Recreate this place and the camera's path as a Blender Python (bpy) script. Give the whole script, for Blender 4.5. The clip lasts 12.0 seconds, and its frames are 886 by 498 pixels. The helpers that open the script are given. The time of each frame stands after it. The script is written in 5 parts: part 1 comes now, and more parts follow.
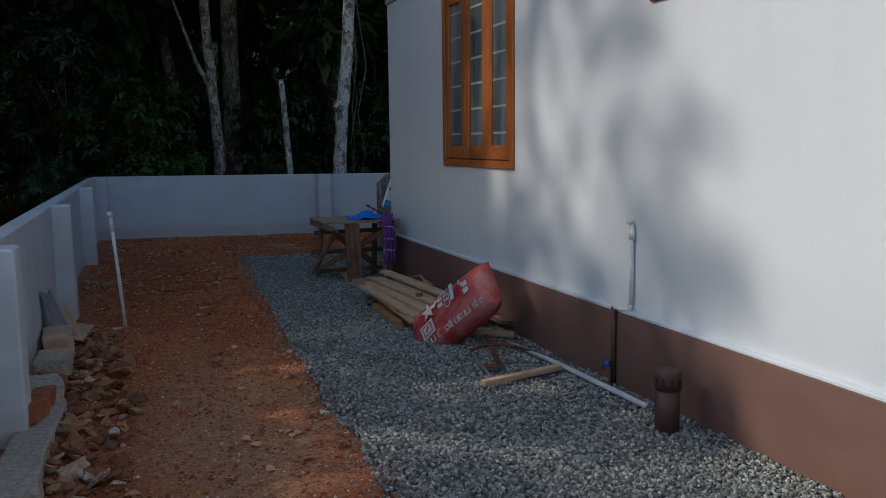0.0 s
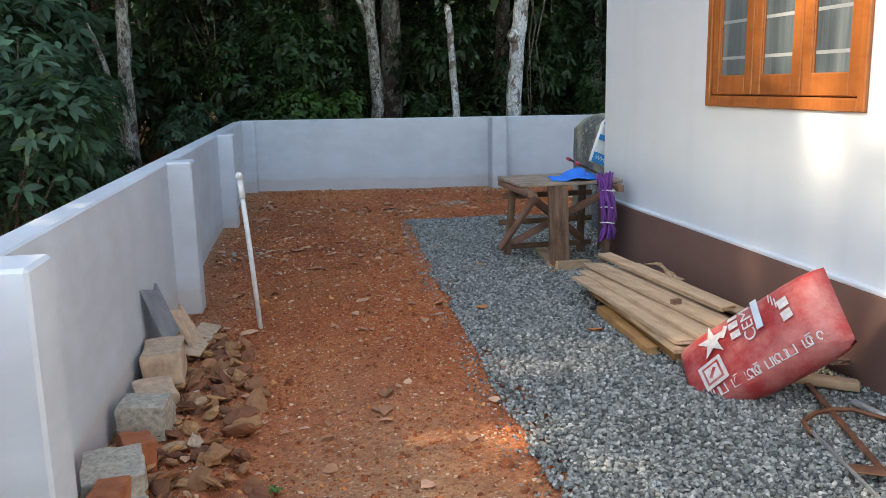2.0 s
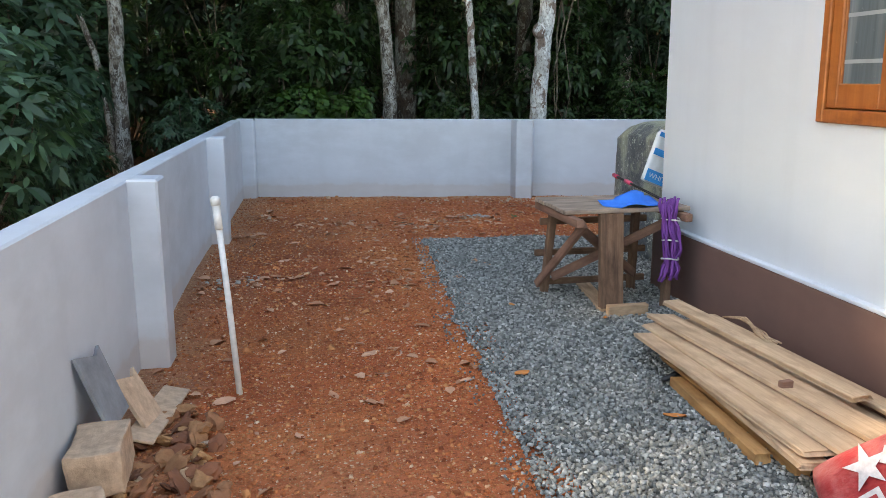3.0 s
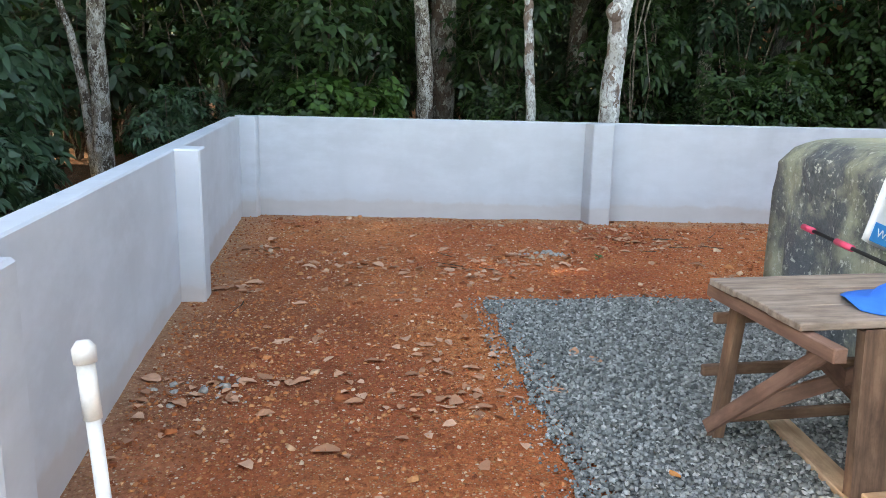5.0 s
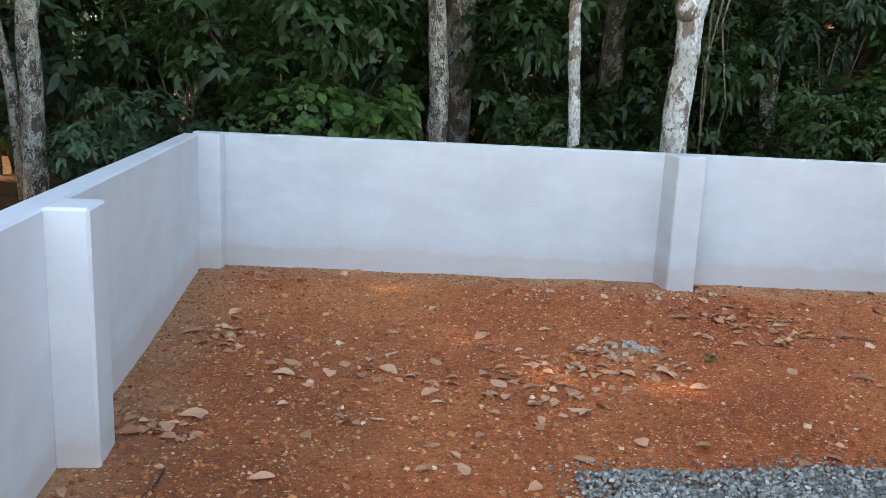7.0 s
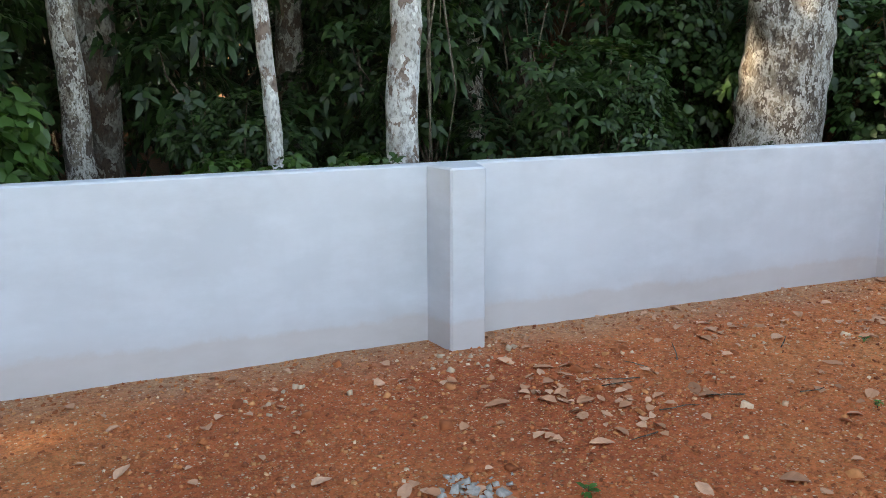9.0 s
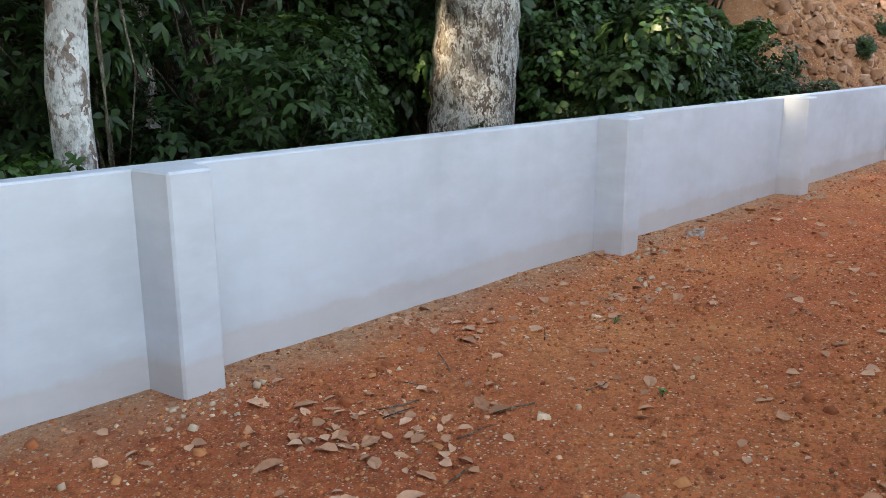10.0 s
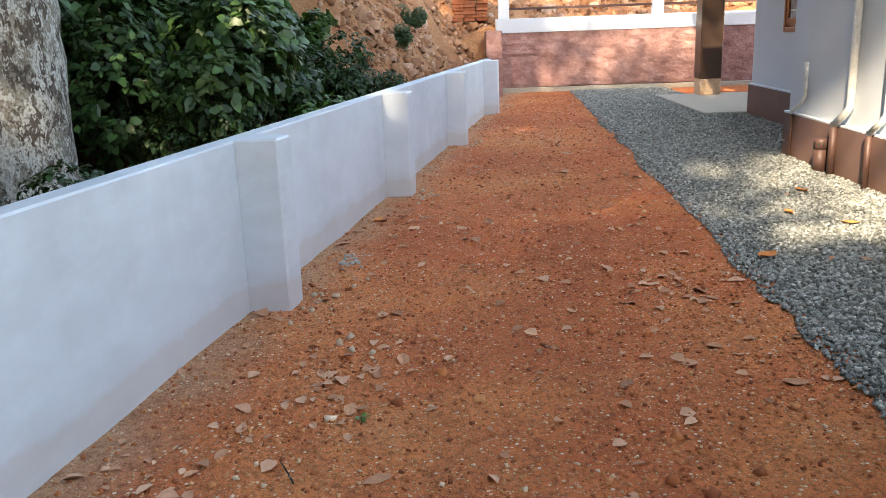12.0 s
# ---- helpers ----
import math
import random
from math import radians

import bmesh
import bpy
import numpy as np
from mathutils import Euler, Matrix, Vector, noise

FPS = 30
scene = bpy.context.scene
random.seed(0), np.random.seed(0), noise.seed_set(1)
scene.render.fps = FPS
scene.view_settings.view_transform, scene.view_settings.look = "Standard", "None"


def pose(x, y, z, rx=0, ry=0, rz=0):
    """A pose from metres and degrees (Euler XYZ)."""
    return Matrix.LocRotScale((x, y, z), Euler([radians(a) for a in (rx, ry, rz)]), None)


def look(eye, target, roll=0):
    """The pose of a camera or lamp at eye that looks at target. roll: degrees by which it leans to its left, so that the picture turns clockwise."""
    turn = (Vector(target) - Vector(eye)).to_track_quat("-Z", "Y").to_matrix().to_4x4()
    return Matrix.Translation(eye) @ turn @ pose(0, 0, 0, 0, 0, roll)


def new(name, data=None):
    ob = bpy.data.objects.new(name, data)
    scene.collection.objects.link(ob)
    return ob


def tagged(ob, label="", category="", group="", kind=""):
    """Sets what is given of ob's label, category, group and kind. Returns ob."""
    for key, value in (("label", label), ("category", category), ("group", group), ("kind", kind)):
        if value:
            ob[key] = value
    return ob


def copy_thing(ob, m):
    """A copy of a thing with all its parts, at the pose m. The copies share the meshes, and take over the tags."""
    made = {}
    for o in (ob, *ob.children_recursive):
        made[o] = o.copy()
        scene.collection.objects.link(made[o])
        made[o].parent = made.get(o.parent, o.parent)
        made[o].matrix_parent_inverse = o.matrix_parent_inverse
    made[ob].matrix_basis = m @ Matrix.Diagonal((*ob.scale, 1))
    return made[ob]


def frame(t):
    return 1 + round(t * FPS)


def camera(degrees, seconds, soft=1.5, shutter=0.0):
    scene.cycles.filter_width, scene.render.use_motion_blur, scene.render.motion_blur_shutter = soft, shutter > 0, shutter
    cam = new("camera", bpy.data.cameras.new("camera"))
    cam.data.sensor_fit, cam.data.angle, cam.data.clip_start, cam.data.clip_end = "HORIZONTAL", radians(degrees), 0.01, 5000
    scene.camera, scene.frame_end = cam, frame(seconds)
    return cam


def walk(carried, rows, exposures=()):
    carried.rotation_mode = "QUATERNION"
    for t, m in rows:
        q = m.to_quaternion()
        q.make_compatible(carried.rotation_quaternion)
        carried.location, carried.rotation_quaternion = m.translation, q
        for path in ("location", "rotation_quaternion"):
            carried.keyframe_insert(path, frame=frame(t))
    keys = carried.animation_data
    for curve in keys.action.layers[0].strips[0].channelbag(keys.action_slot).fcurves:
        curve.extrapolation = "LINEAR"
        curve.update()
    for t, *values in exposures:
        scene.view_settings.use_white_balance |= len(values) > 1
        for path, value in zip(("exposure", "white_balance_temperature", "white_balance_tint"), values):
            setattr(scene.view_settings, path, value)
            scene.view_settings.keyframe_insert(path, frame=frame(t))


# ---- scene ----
cam = camera(55.7, 12.0, soft=0.8)
METRES, EYE, TILT, LEAN, TURN = 13.2, 1.5, 0.0, 0.0, -20.2
ROWS = [
    (0.0, 0.0, 0.0, 0.0, -0.08, -7.29, 0.66),
    (0.5, -0.0114, 0.0366, 0.0004, 4.75, -8.69, 1.13),
    (1.0, -0.0258, 0.0792, -0.0011, 5.19, -9.36, 0.81),
    (1.5, -0.0359, 0.1262, -0.0035, 9.47, -10.69, 1.39),
    (2.0, -0.0512, 0.1709, -0.0037, 10.07, -11.13, 1.24),
    (2.5, -0.0647, 0.2162, -0.0028, 10.2, -11.26, 0.8),
    (3.0, -0.0761, 0.2584, -0.0006, 10.8, -11.44, 0.2),
    (5.0, -0.1377, 0.4375, -0.0012, 12.27, -12.07, -0.87),
    (5.5, -0.1525, 0.4763, -0.0001, 12.4, -12.06, -1.07),
    (6.0, -0.1671, 0.5176, -0.0009, 12.48, -11.94, -1.21),
    (6.5, -0.1819, 0.5598, -0.0016, 12.57, -11.72, -1.7),
    (8.5, -0.2337, 0.7276, 0.0019, -1.46, -12.18, -1.32),
    (9.0, -0.2326, 0.7635, 0.0019, -11.52, -12.54, 0.44),
    (9.5, -0.2372, 0.7939, -0.0006, -22.61, -13.07, -1.22),
    (10.0, -0.2404, 0.8274, 0.0003, -34.68, -13.95, 0.29),
    (10.5, -0.2357, 0.862, 0.0019, -43.93, -14.6, 1.22),
    (11.0, -0.2313, 0.8952, -0.0004, -52.44, -15.01, 0.81),
    (11.5, -0.2196, 0.9245, -0.0002, -61.33, -15.16, 1.8),
    (12.0, -0.1994, 0.9503, 0.0031, -68.37, -15.02, 2.02),
]
EXPOSURES = [(0.0, 0.18, 6900, 9), (0.6, 1.1, 7300, 9), (1.2, 1.68, 7900, 10), (2.0, 2.35, 8600, 10), (3.0, 2.65, 8900, 11), (5.0, 3.22, 9300, 11), (6.5, 3.26, 9300, 11), (8.5, 3.17, 9300, 11), (10.0, 3.12, 9300, 11), (12.0, 3.1, 8900, 9)]
walk(cam, [(t, pose(0, 0, EYE, TILT, LEAN, TURN) @ pose(METRES * x, METRES * y, METRES * z, 90 + pitch, roll, yaw)) for t, x, y, z, yaw, pitch, roll in ROWS], EXPOSURES)

# ---- light ----
SUN_TO = Vector((-0.77, 0.25, 0.60)).normalized()
world = bpy.data.worlds.new("world")
scene.world = world
world.use_nodes = True
sky = world.node_tree.nodes.new("ShaderNodeTexSky")
sky.sky_type, sky.sun_disc = "NISHITA", False
sky.sun_elevation = math.asin(SUN_TO.z)
sky.sun_rotation = math.atan2(SUN_TO.x, SUN_TO.y)
background = world.node_tree.nodes["Background"]
background.inputs["Strength"].default_value = 0.15
world.node_tree.links.new(sky.outputs["Color"], background.inputs["Color"])
sun = new("sun", bpy.data.lights.new("sun", "SUN"))
sun.data.energy, sun.data.angle, sun.data.color = 2.2, radians(1.2), (1.0, 0.93, 0.84)
sun.matrix_world = look(SUN_TO * 60, (0, 0, 0))


# ---- material helpers ----
def material(name, rough=0.6, metal=0.0, spec=0.4):
    m = bpy.data.materials.new(name)
    m.use_nodes = True
    b = m.node_tree.nodes["Principled BSDF"]
    b.inputs["Roughness"].default_value, b.inputs["Metallic"].default_value = rough, metal
    b.inputs["Specular IOR Level"].default_value = spec
    return m, m.node_tree.nodes, m.node_tree.links, b


def coords(nodes, links, scale=(1, 1, 1), space="Object"):
    c, mp = nodes.new("ShaderNodeTexCoord"), nodes.new("ShaderNodeMapping")
    mp.inputs["Scale"].default_value = scale
    links.new(c.outputs[space], mp.inputs["Vector"])
    return mp.outputs["Vector"]


def world_coords(nodes, links, scale=(1, 1, 1)):
    g, mp = nodes.new("ShaderNodeNewGeometry"), nodes.new("ShaderNodeMapping")
    mp.inputs["Scale"].default_value = scale
    links.new(g.outputs["Position"], mp.inputs["Vector"])
    return mp.outputs["Vector"]


def noise_tex(nodes, links, vec, scale, detail=4.0, rough=0.55):
    n = nodes.new("ShaderNodeTexNoise")
    n.inputs["Scale"].default_value, n.inputs["Detail"].default_value, n.inputs["Roughness"].default_value = scale, detail, rough
    links.new(vec, n.inputs["Vector"])
    return n.outputs["Fac"]


def cells(nodes, links, vec, scale, feature="F1", out="Distance"):
    v = nodes.new("ShaderNodeTexVoronoi")
    v.feature = feature
    v.inputs["Scale"].default_value = scale
    links.new(vec, v.inputs["Vector"])
    return v.outputs[out]


def ramp(nodes, links, fac, stops):
    r = nodes.new("ShaderNodeValToRGB")
    e = r.color_ramp.elements
    while len(e) < len(stops):
        e.new(0.5)
    for k, (p, c) in enumerate(stops):
        e[k].position = p
        e[k].color = (*c, 1) if len(c) == 3 else c
    links.new(fac, r.inputs["Fac"])
    return r.outputs["Color"]


def grey(v):
    return (v, v, v)


def mix(nodes, links, fac, a, b, mode="MIX"):
    n = nodes.new("ShaderNodeMix")
    n.data_type, n.blend_type = "RGBA", mode
    for key, value in ((0, fac), (6, a), (7, b)):
        if isinstance(value, bpy.types.NodeSocket):
            links.new(value, n.inputs[key])
        elif key == 0:
            n.inputs[0].default_value = value
        else:
            n.inputs[key].default_value = (*value, 1)
    return n.outputs[2]


def mathn(nodes, links, op, a, b=0.0):
    n = nodes.new("ShaderNodeMath")
    n.operation = op
    for k, value in enumerate((a, b)):
        if isinstance(value, bpy.types.NodeSocket):
            links.new(value, n.inputs[k])
        else:
            n.inputs[k].default_value = value
    return n.outputs[0]


def bump(nodes, links, bsdf, height, strength=0.3, distance=0.01):
    n = nodes.new("ShaderNodeBump")
    n.inputs["Strength"].default_value, n.inputs["Distance"].default_value = strength, distance
    links.new(height, n.inputs["Height"])
    links.new(n.outputs["Normal"], bsdf.inputs["Normal"])


def height_of(nodes, links):
    g, s = nodes.new("ShaderNodeNewGeometry"), nodes.new("ShaderNodeSeparateXYZ")
    links.new(g.outputs["Position"], s.inputs[0])
    return s.outputs["Z"]


def island(nodes):
    return nodes.new("ShaderNodeNewGeometry").outputs["Random Per Island"]


def whim(nodes):
    return nodes.new("ShaderNodeObjectInfo").outputs["Random"]


def paint(name, colour, dirt=(0.45, 0.25, 0.14), splash=0.35, rough=0.75, mottle=1.0):
    """Wall paint: roller mottling, faint stains and red mud splashed on its foot."""
    m, n, l, b = material(name, rough, spec=0.25)
    v = world_coords(n, l)
    big = noise_tex(n, l, v, 0.9, 5)
    fine = noise_tex(n, l, v, 9, 6, 0.65)
    col = mix(n, l, ramp(n, l, big, [(0.35, grey(0)), (0.7, grey(1))]), tuple(c * (1 - 0.14 * mottle) for c in colour), colour)
    brush = noise_tex(n, l, world_coords(n, l, (1.0, 1.0, 2.2)), 2.6, 6, 0.65)
    col = mix(n, l, ramp(n, l, brush, [(0.42, grey(0)), (0.66, grey(0.55 * mottle))]), col, tuple(min(0.86, c * 1.08) for c in colour))
    streak = noise_tex(n, l, world_coords(n, l, (5, 5, 0.5)), 1.0, 4)
    col = mix(n, l, ramp(n, l, streak, [(0.5, grey(0)), (0.85, grey(0.22))]), col, tuple(c * 0.72 for c in colour))
    z = height_of(n, l)
    edge = mathn(n, l, "ADD", z, mathn(n, l, "MULTIPLY", noise_tex(n, l, v, 3.0, 6, 0.7), -splash))
    foot = ramp(n, l, edge, [(0.0, grey(0.34)), (0.035, grey(0.10)), (0.13, grey(0))])
    # the ramp works on height in metres, shifted by noise
    col = mix(n, l, foot, col, dirt)
    l.new(col, b.inputs["Base Color"])
    bump(n, l, b, fine, 0.12, 0.004)
    return m


def plain(name, colour, rough=0.6, metal=0.0, vary=0.12, scale=8.0, grain=0.15):
    m, n, l, b = material(name, rough, metal)
    v = coords(n, l)
    f = noise_tex(n, l, v, scale, 6, 0.65)
    col = mix(n, l, ramp(n, l, f, [(0.3, grey(0)), (0.7, grey(1))]), tuple(c * (1 - vary) for c in colour), tuple(min(1, c * (1 + vary)) for c in colour))
    l.new(col, b.inputs["Base Color"])
    bump(n, l, b, noise_tex(n, l, v, scale * 8, 5), grain, 0.003)
    return m


def wood(name, dark, light, rough=0.7, axis=0):
    m, n, l, b = material(name, rough)
    s = [14, 14, 14]
    s[axis] = 0.9
    v = coords(n, l, tuple(s))
    f = noise_tex(n, l, v, 2.2, 7, 0.6)
    col = ramp(n, l, f, [(0.28, dark), (0.5, tuple((a + c) / 2 for a, c in zip(dark, light))), (0.75, light)])
    spot = noise_tex(n, l, coords(n, l, (1, 2.5, 2.5)), 5.0, 7, 0.7)
    col = mix(n, l, ramp(n, l, spot, [(0.46, grey(0)), (0.74, grey(0.75))]), col, tuple(c * 0.55 for c in dark))
    r = whim(n)
    col = mix(n, l, mathn(n, l, "MULTIPLY", r, 0.35), col, tuple(c * 0.75 for c in light))
    l.new(col, b.inputs["Base Color"])
    bump(n, l, b, f, 0.35, 0.004)
    return m


def leafy(name, dark, light, rough=0.42, glow=0.3):
    m, n, l, b = material(name, rough, spec=0.4)
    f = mathn(n, l, "ADD", mathn(n, l, "MULTIPLY", island(n), 0.7), mathn(n, l, "MULTIPLY", whim(n), 0.3))
    col = ramp(n, l, f, [(0.0, dark), (0.8, light), (0.99, tuple(min(1, c * 1.7) for c in light))])
    l.new(col, b.inputs["Base Color"])
    t, mx = n.new("ShaderNodeBsdfTranslucent"), n.new("ShaderNodeMixShader")
    l.new(mix(n, l, 1.0, col, (1.0, 1.0, 0.45), "MULTIPLY"), t.inputs["Color"])
    mx.inputs[0].default_value = glow
    l.new(b.outputs[0], mx.inputs[1])
    l.new(t.outputs[0], mx.inputs[2])
    l.new(mx.outputs[0], n["Material Output"].inputs["Surface"])
    return m


def bark(name, base, pale, brown, cover=0.5, scale=5.0):
    """Smooth bark broken into crusts of pale lichen, rusty scars and a little moss."""
    m, n, l, b = material(name, 0.85, spec=0.2)
    v = coords(n, l, (1, 1, 0.6))
    wave = n.new("ShaderNodeTexNoise")
    wave.inputs["Scale"].default_value, wave.inputs["Detail"].default_value = scale * 2.2, 5.0
    l.new(v, wave.inputs["Vector"])
    warp = n.new("ShaderNodeVectorMath")
    warp.operation = "MULTIPLY_ADD"
    warp.inputs[1].default_value = (0.22, 0.22, 0.22)
    l.new(wave.outputs["Color"], warp.inputs[0])
    l.new(v, warp.inputs[2])
    crust = n.new("ShaderNodeSeparateColor")
    l.new(cells(n, l, warp.outputs[0], scale * 1.9, "F1", "Color"), crust.inputs[0])
    fine = n.new("ShaderNodeSeparateColor")
    l.new(cells(n, l, warp.outputs[0], scale * 5.5, "F1", "Color"), fine.inputs[0])
    lich = noise_tex(n, l, v, scale, 8, 0.7)
    blotch = mathn(n, l, "ADD", mathn(n, l, "MULTIPLY", crust.outputs[0], 0.34), mathn(n, l, "MULTIPLY", lich, 0.66))
    col = mix(n, l, ramp(n, l, blotch, [(cover - 0.03, grey(0)), (cover + 0.02, grey(1))]), base, pale)
    col = mix(n, l, ramp(n, l, fine.outputs[1], [(0.45, grey(0)), (0.55, grey(0.4))]), col, tuple(0.5 * (p + q) for p, q in zip(base, pale)))
    rust = noise_tex(n, l, coords(n, l, (1.3, 1.3, 0.8)), scale * 0.7, 7, 0.72)
    scar = mathn(n, l, "ADD", mathn(n, l, "MULTIPLY", crust.outputs[1], 0.22), mathn(n, l, "MULTIPLY", rust, 0.78))
    col = mix(n, l, ramp(n, l, scar, [(0.53, grey(0)), (0.57, grey(0.9))]), col, brown)
    col = mix(n, l, ramp(n, l, fine.outputs[2], [(0.86, grey(0)), (0.90, grey(0.8))]), col, tuple(min(0.8, p * 1.2) for p in pale))
    col = mix(n, l, ramp(n, l, noise_tex(n, l, v, scale * 9, 4), [(0.35, grey(0.6)), (0.52, grey(0))]), col, tuple(p * 0.4 for p in brown))
    moss = noise_tex(n, l, coords(n, l, (1, 1, 0.4)), scale * 1.1, 6, 0.7)
    col = mix(n, l, ramp(n, l, moss, [(0.60, grey(0)), (0.68, grey(0.55))]), col, (0.085, 0.11, 0.04))
    l.new(col, b.inputs["Base Color"])
    relief = mathn(n, l, "ADD", noise_tex(n, l, coords(n, l, (1, 1, 0.35)), scale * 6, 7, 0.7), mathn(n, l, "MULTIPLY", blotch, 0.8))
    bump(n, l, b, relief, 0.8, 0.025)
    return m


# ---- materials ----
def earth_material(name, forest=False, tone=((0.44, 0.098, 0.042), (0.62, 0.162, 0.064), (0.73, 0.240, 0.090), (0.75, 0.34, 0.165))):
    m, n, l, b = material(name, 0.95, spec=0.15)
    v = world_coords(n, l)
    big = noise_tex(n, l, v, 0.55, 5, 0.6)
    if forest:
        col = ramp(n, l, noise_tex(n, l, v, 2.0, 7, 0.7), [(0.3, (0.03, 0.022, 0.014)), (0.7, (0.10, 0.06, 0.03))])
    else:
        col = ramp(n, l, big, list(zip((0.28, 0.46, 0.62, 0.80), tone)))
    damp = noise_tex(n, l, v, 1.7, 6, 0.7)
    col = mix(n, l, ramp(n, l, damp, [(0.54, grey(0)), (0.70, grey(0.25))]), col, (0.26, 0.085, 0.045))
    grain = cells(n, l, v, 95, "F1", "Color")
    dist = cells(n, l, v, 95)
    sep = n.new("ShaderNodeSeparateColor")
    l.new(grain, sep.inputs[0])
    fleck = mathn(n, l, "MULTIPLY", ramp(n, l, sep.outputs[0], [(0.54, grey(0)), (0.62, grey(1))]), ramp(n, l, dist, [(0.30, grey(1)), (0.48, grey(0))]))
    if not forest:
        at = n.new("ShaderNodeAttribute")
        at.attribute_name = "dust"
        col = mix(n, l, mathn(n, l, "MULTIPLY", at.outputs["Fac"], 0.85), col, (0.56, 0.34, 0.21))
        wet = n.new("ShaderNodeAttribute")
        wet.attribute_name = "mulch"
        col = mix(n, l, mathn(n, l, "MULTIPLY", wet.outputs["Fac"], 0.75), col, (0.25, 0.080, 0.042))
    tint = ramp(n, l, sep.outputs[1], [(0.2, (0.55, 0.27, 0.10)), (0.7, (0.68, 0.44, 0.24)), (1.0, (0.82, 0.70, 0.55))])
    col = mix(n, l, mathn(n, l, "MULTIPLY", fleck, 0.2 if forest else 0.8), col, tint)
    col = mix(n, l, ramp(n, l, noise_tex(n, l, v, 38, 6, 0.7), [(0.36, grey(0.6)), (0.52, grey(0))]), col, (0.17, 0.05, 0.025))
    # trodden darker clods and paler grit of two sizes
    col = mix(n, l, ramp(n, l, noise_tex(n, l, v, 8.5, 7, 0.72), [(0.50, grey(0)), (0.62, grey(0.32))]), col, (0.26, 0.070, 0.035))
    grit, spot = cells(n, l, v, 42, "F1", "Color"), cells(n, l, v, 42)
    pick = n.new("ShaderNodeSeparateColor")
    l.new(grit, pick.inputs[0])
    stone = mathn(n, l, "MULTIPLY", ramp(n, l, pick.outputs[0], [(0.70, grey(0)), (0.74, grey(1))]), ramp(n, l, spot, [(0.26, grey(1)), (0.36, grey(0))]))
    col = mix(n, l, mathn(n, l, "MULTIPLY", stone, 0.2 if forest else 0.85), col, ramp(n, l, pick.outputs[1], [(0.0, (0.20, 0.09, 0.055)), (0.4, (0.66, 0.36, 0.18)), (1.0, (0.84, 0.72, 0.58))]))
    l.new(col, b.inputs["Base Color"])
    h = mathn(n, l, "ADD", noise_tex(n, l, v, 26, 8, 0.7), mathn(n, l, "MULTIPLY", fleck, 0.5))
    bump(n, l, b, h, 1.0, 0.035)
    return m


EARTH = earth_material("red_earth")
FOREST = earth_material("forest_soil", True)
BANK_EARTH = earth_material("cut_bank_earth", False, ((0.28, 0.11, 0.05), (0.40, 0.18, 0.085), (0.50, 0.26, 0.135), (0.56, 0.37, 0.25)))
WHITE = paint("white_wall_paint", (0.56, 0.612, 0.67), dirt=(0.46, 0.33, 0.25), splash=0.17)
HOUSE_WHITE = paint("white_house_paint", (0.61, 0.66, 0.715), splash=0.0, mottle=0.35)
PLINTH = paint("brown_plinth_paint", (0.185, 0.108, 0.092), dirt=(0.17, 0.085, 0.055), splash=0.12, rough=0.55)
GREY_BAND = plain("grey_cement_band", (0.33, 0.34, 0.36), 0.8)
FRAME_WOOD = wood("varnished_window_wood", (0.30, 0.085, 0.022), (0.46, 0.15, 0.04), 0.38, axis=2)
OLD_WOOD = wood("weathered_wood", (0.11, 0.050, 0.034), (0.36, 0.198, 0.140), 0.8)
DARK_WOOD = wood("dark_weathered_wood", (0.075, 0.038, 0.026), (0.30, 0.175, 0.11), 0.85)
TOP_WOOD = wood("grey_bench_top", (0.15, 0.105, 0.08), (0.48, 0.375, 0.30), 0.85)
PLANK_WOOD = wood("sawn_plank_wood", (0.31, 0.175, 0.095), (0.72, 0.51, 0.33), 0.75)
ORANGE_WOOD = wood("fresh_orange_wood", (0.33, 0.15, 0.05), (0.58, 0.32, 0.13), 0.7)
PVC = plain("white_plastic_pipe", (0.66, 0.66, 0.64), 0.4, vary=0.2, scale=14)
GREY_PVC = plain("grey_plastic_conduit", (0.50, 0.53, 0.55), 0.4)
BROWN_PIPE = plain("brown_painted_pipe", (0.085, 0.042, 0.034), 0.5, vary=0.25)
BLUE_PLASTIC = plain("blue_tap_plastic", (0.02, 0.09, 0.55), 0.4)
STEEL = plain("rusty_steel", (0.16, 0.07, 0.04), 0.6, 0.5, 0.4)
BRIGHT_STEEL = plain("worn_bright_steel", (0.5, 0.5, 0.5), 0.35, 0.8)
SLATE = plain("grey_slate", (0.22, 0.235, 0.26), 0.6, vary=0.3)
BLOCK = plain("cement_block", (0.40, 0.36, 0.30), 0.95, vary=0.4, scale=40, grain=1.0)
LIGHT_BLOCK = plain("buff_cement_block", (0.52, 0.37, 0.26), 0.9, vary=0.25, scale=22, grain=0.8)
BRICK = plain("red_brick", (0.34, 0.11, 0.05), 0.9, vary=0.3, scale=14, grain=0.6)
RUBBER = plain("black_rubber", (0.02, 0.02, 0.022), 0.6)


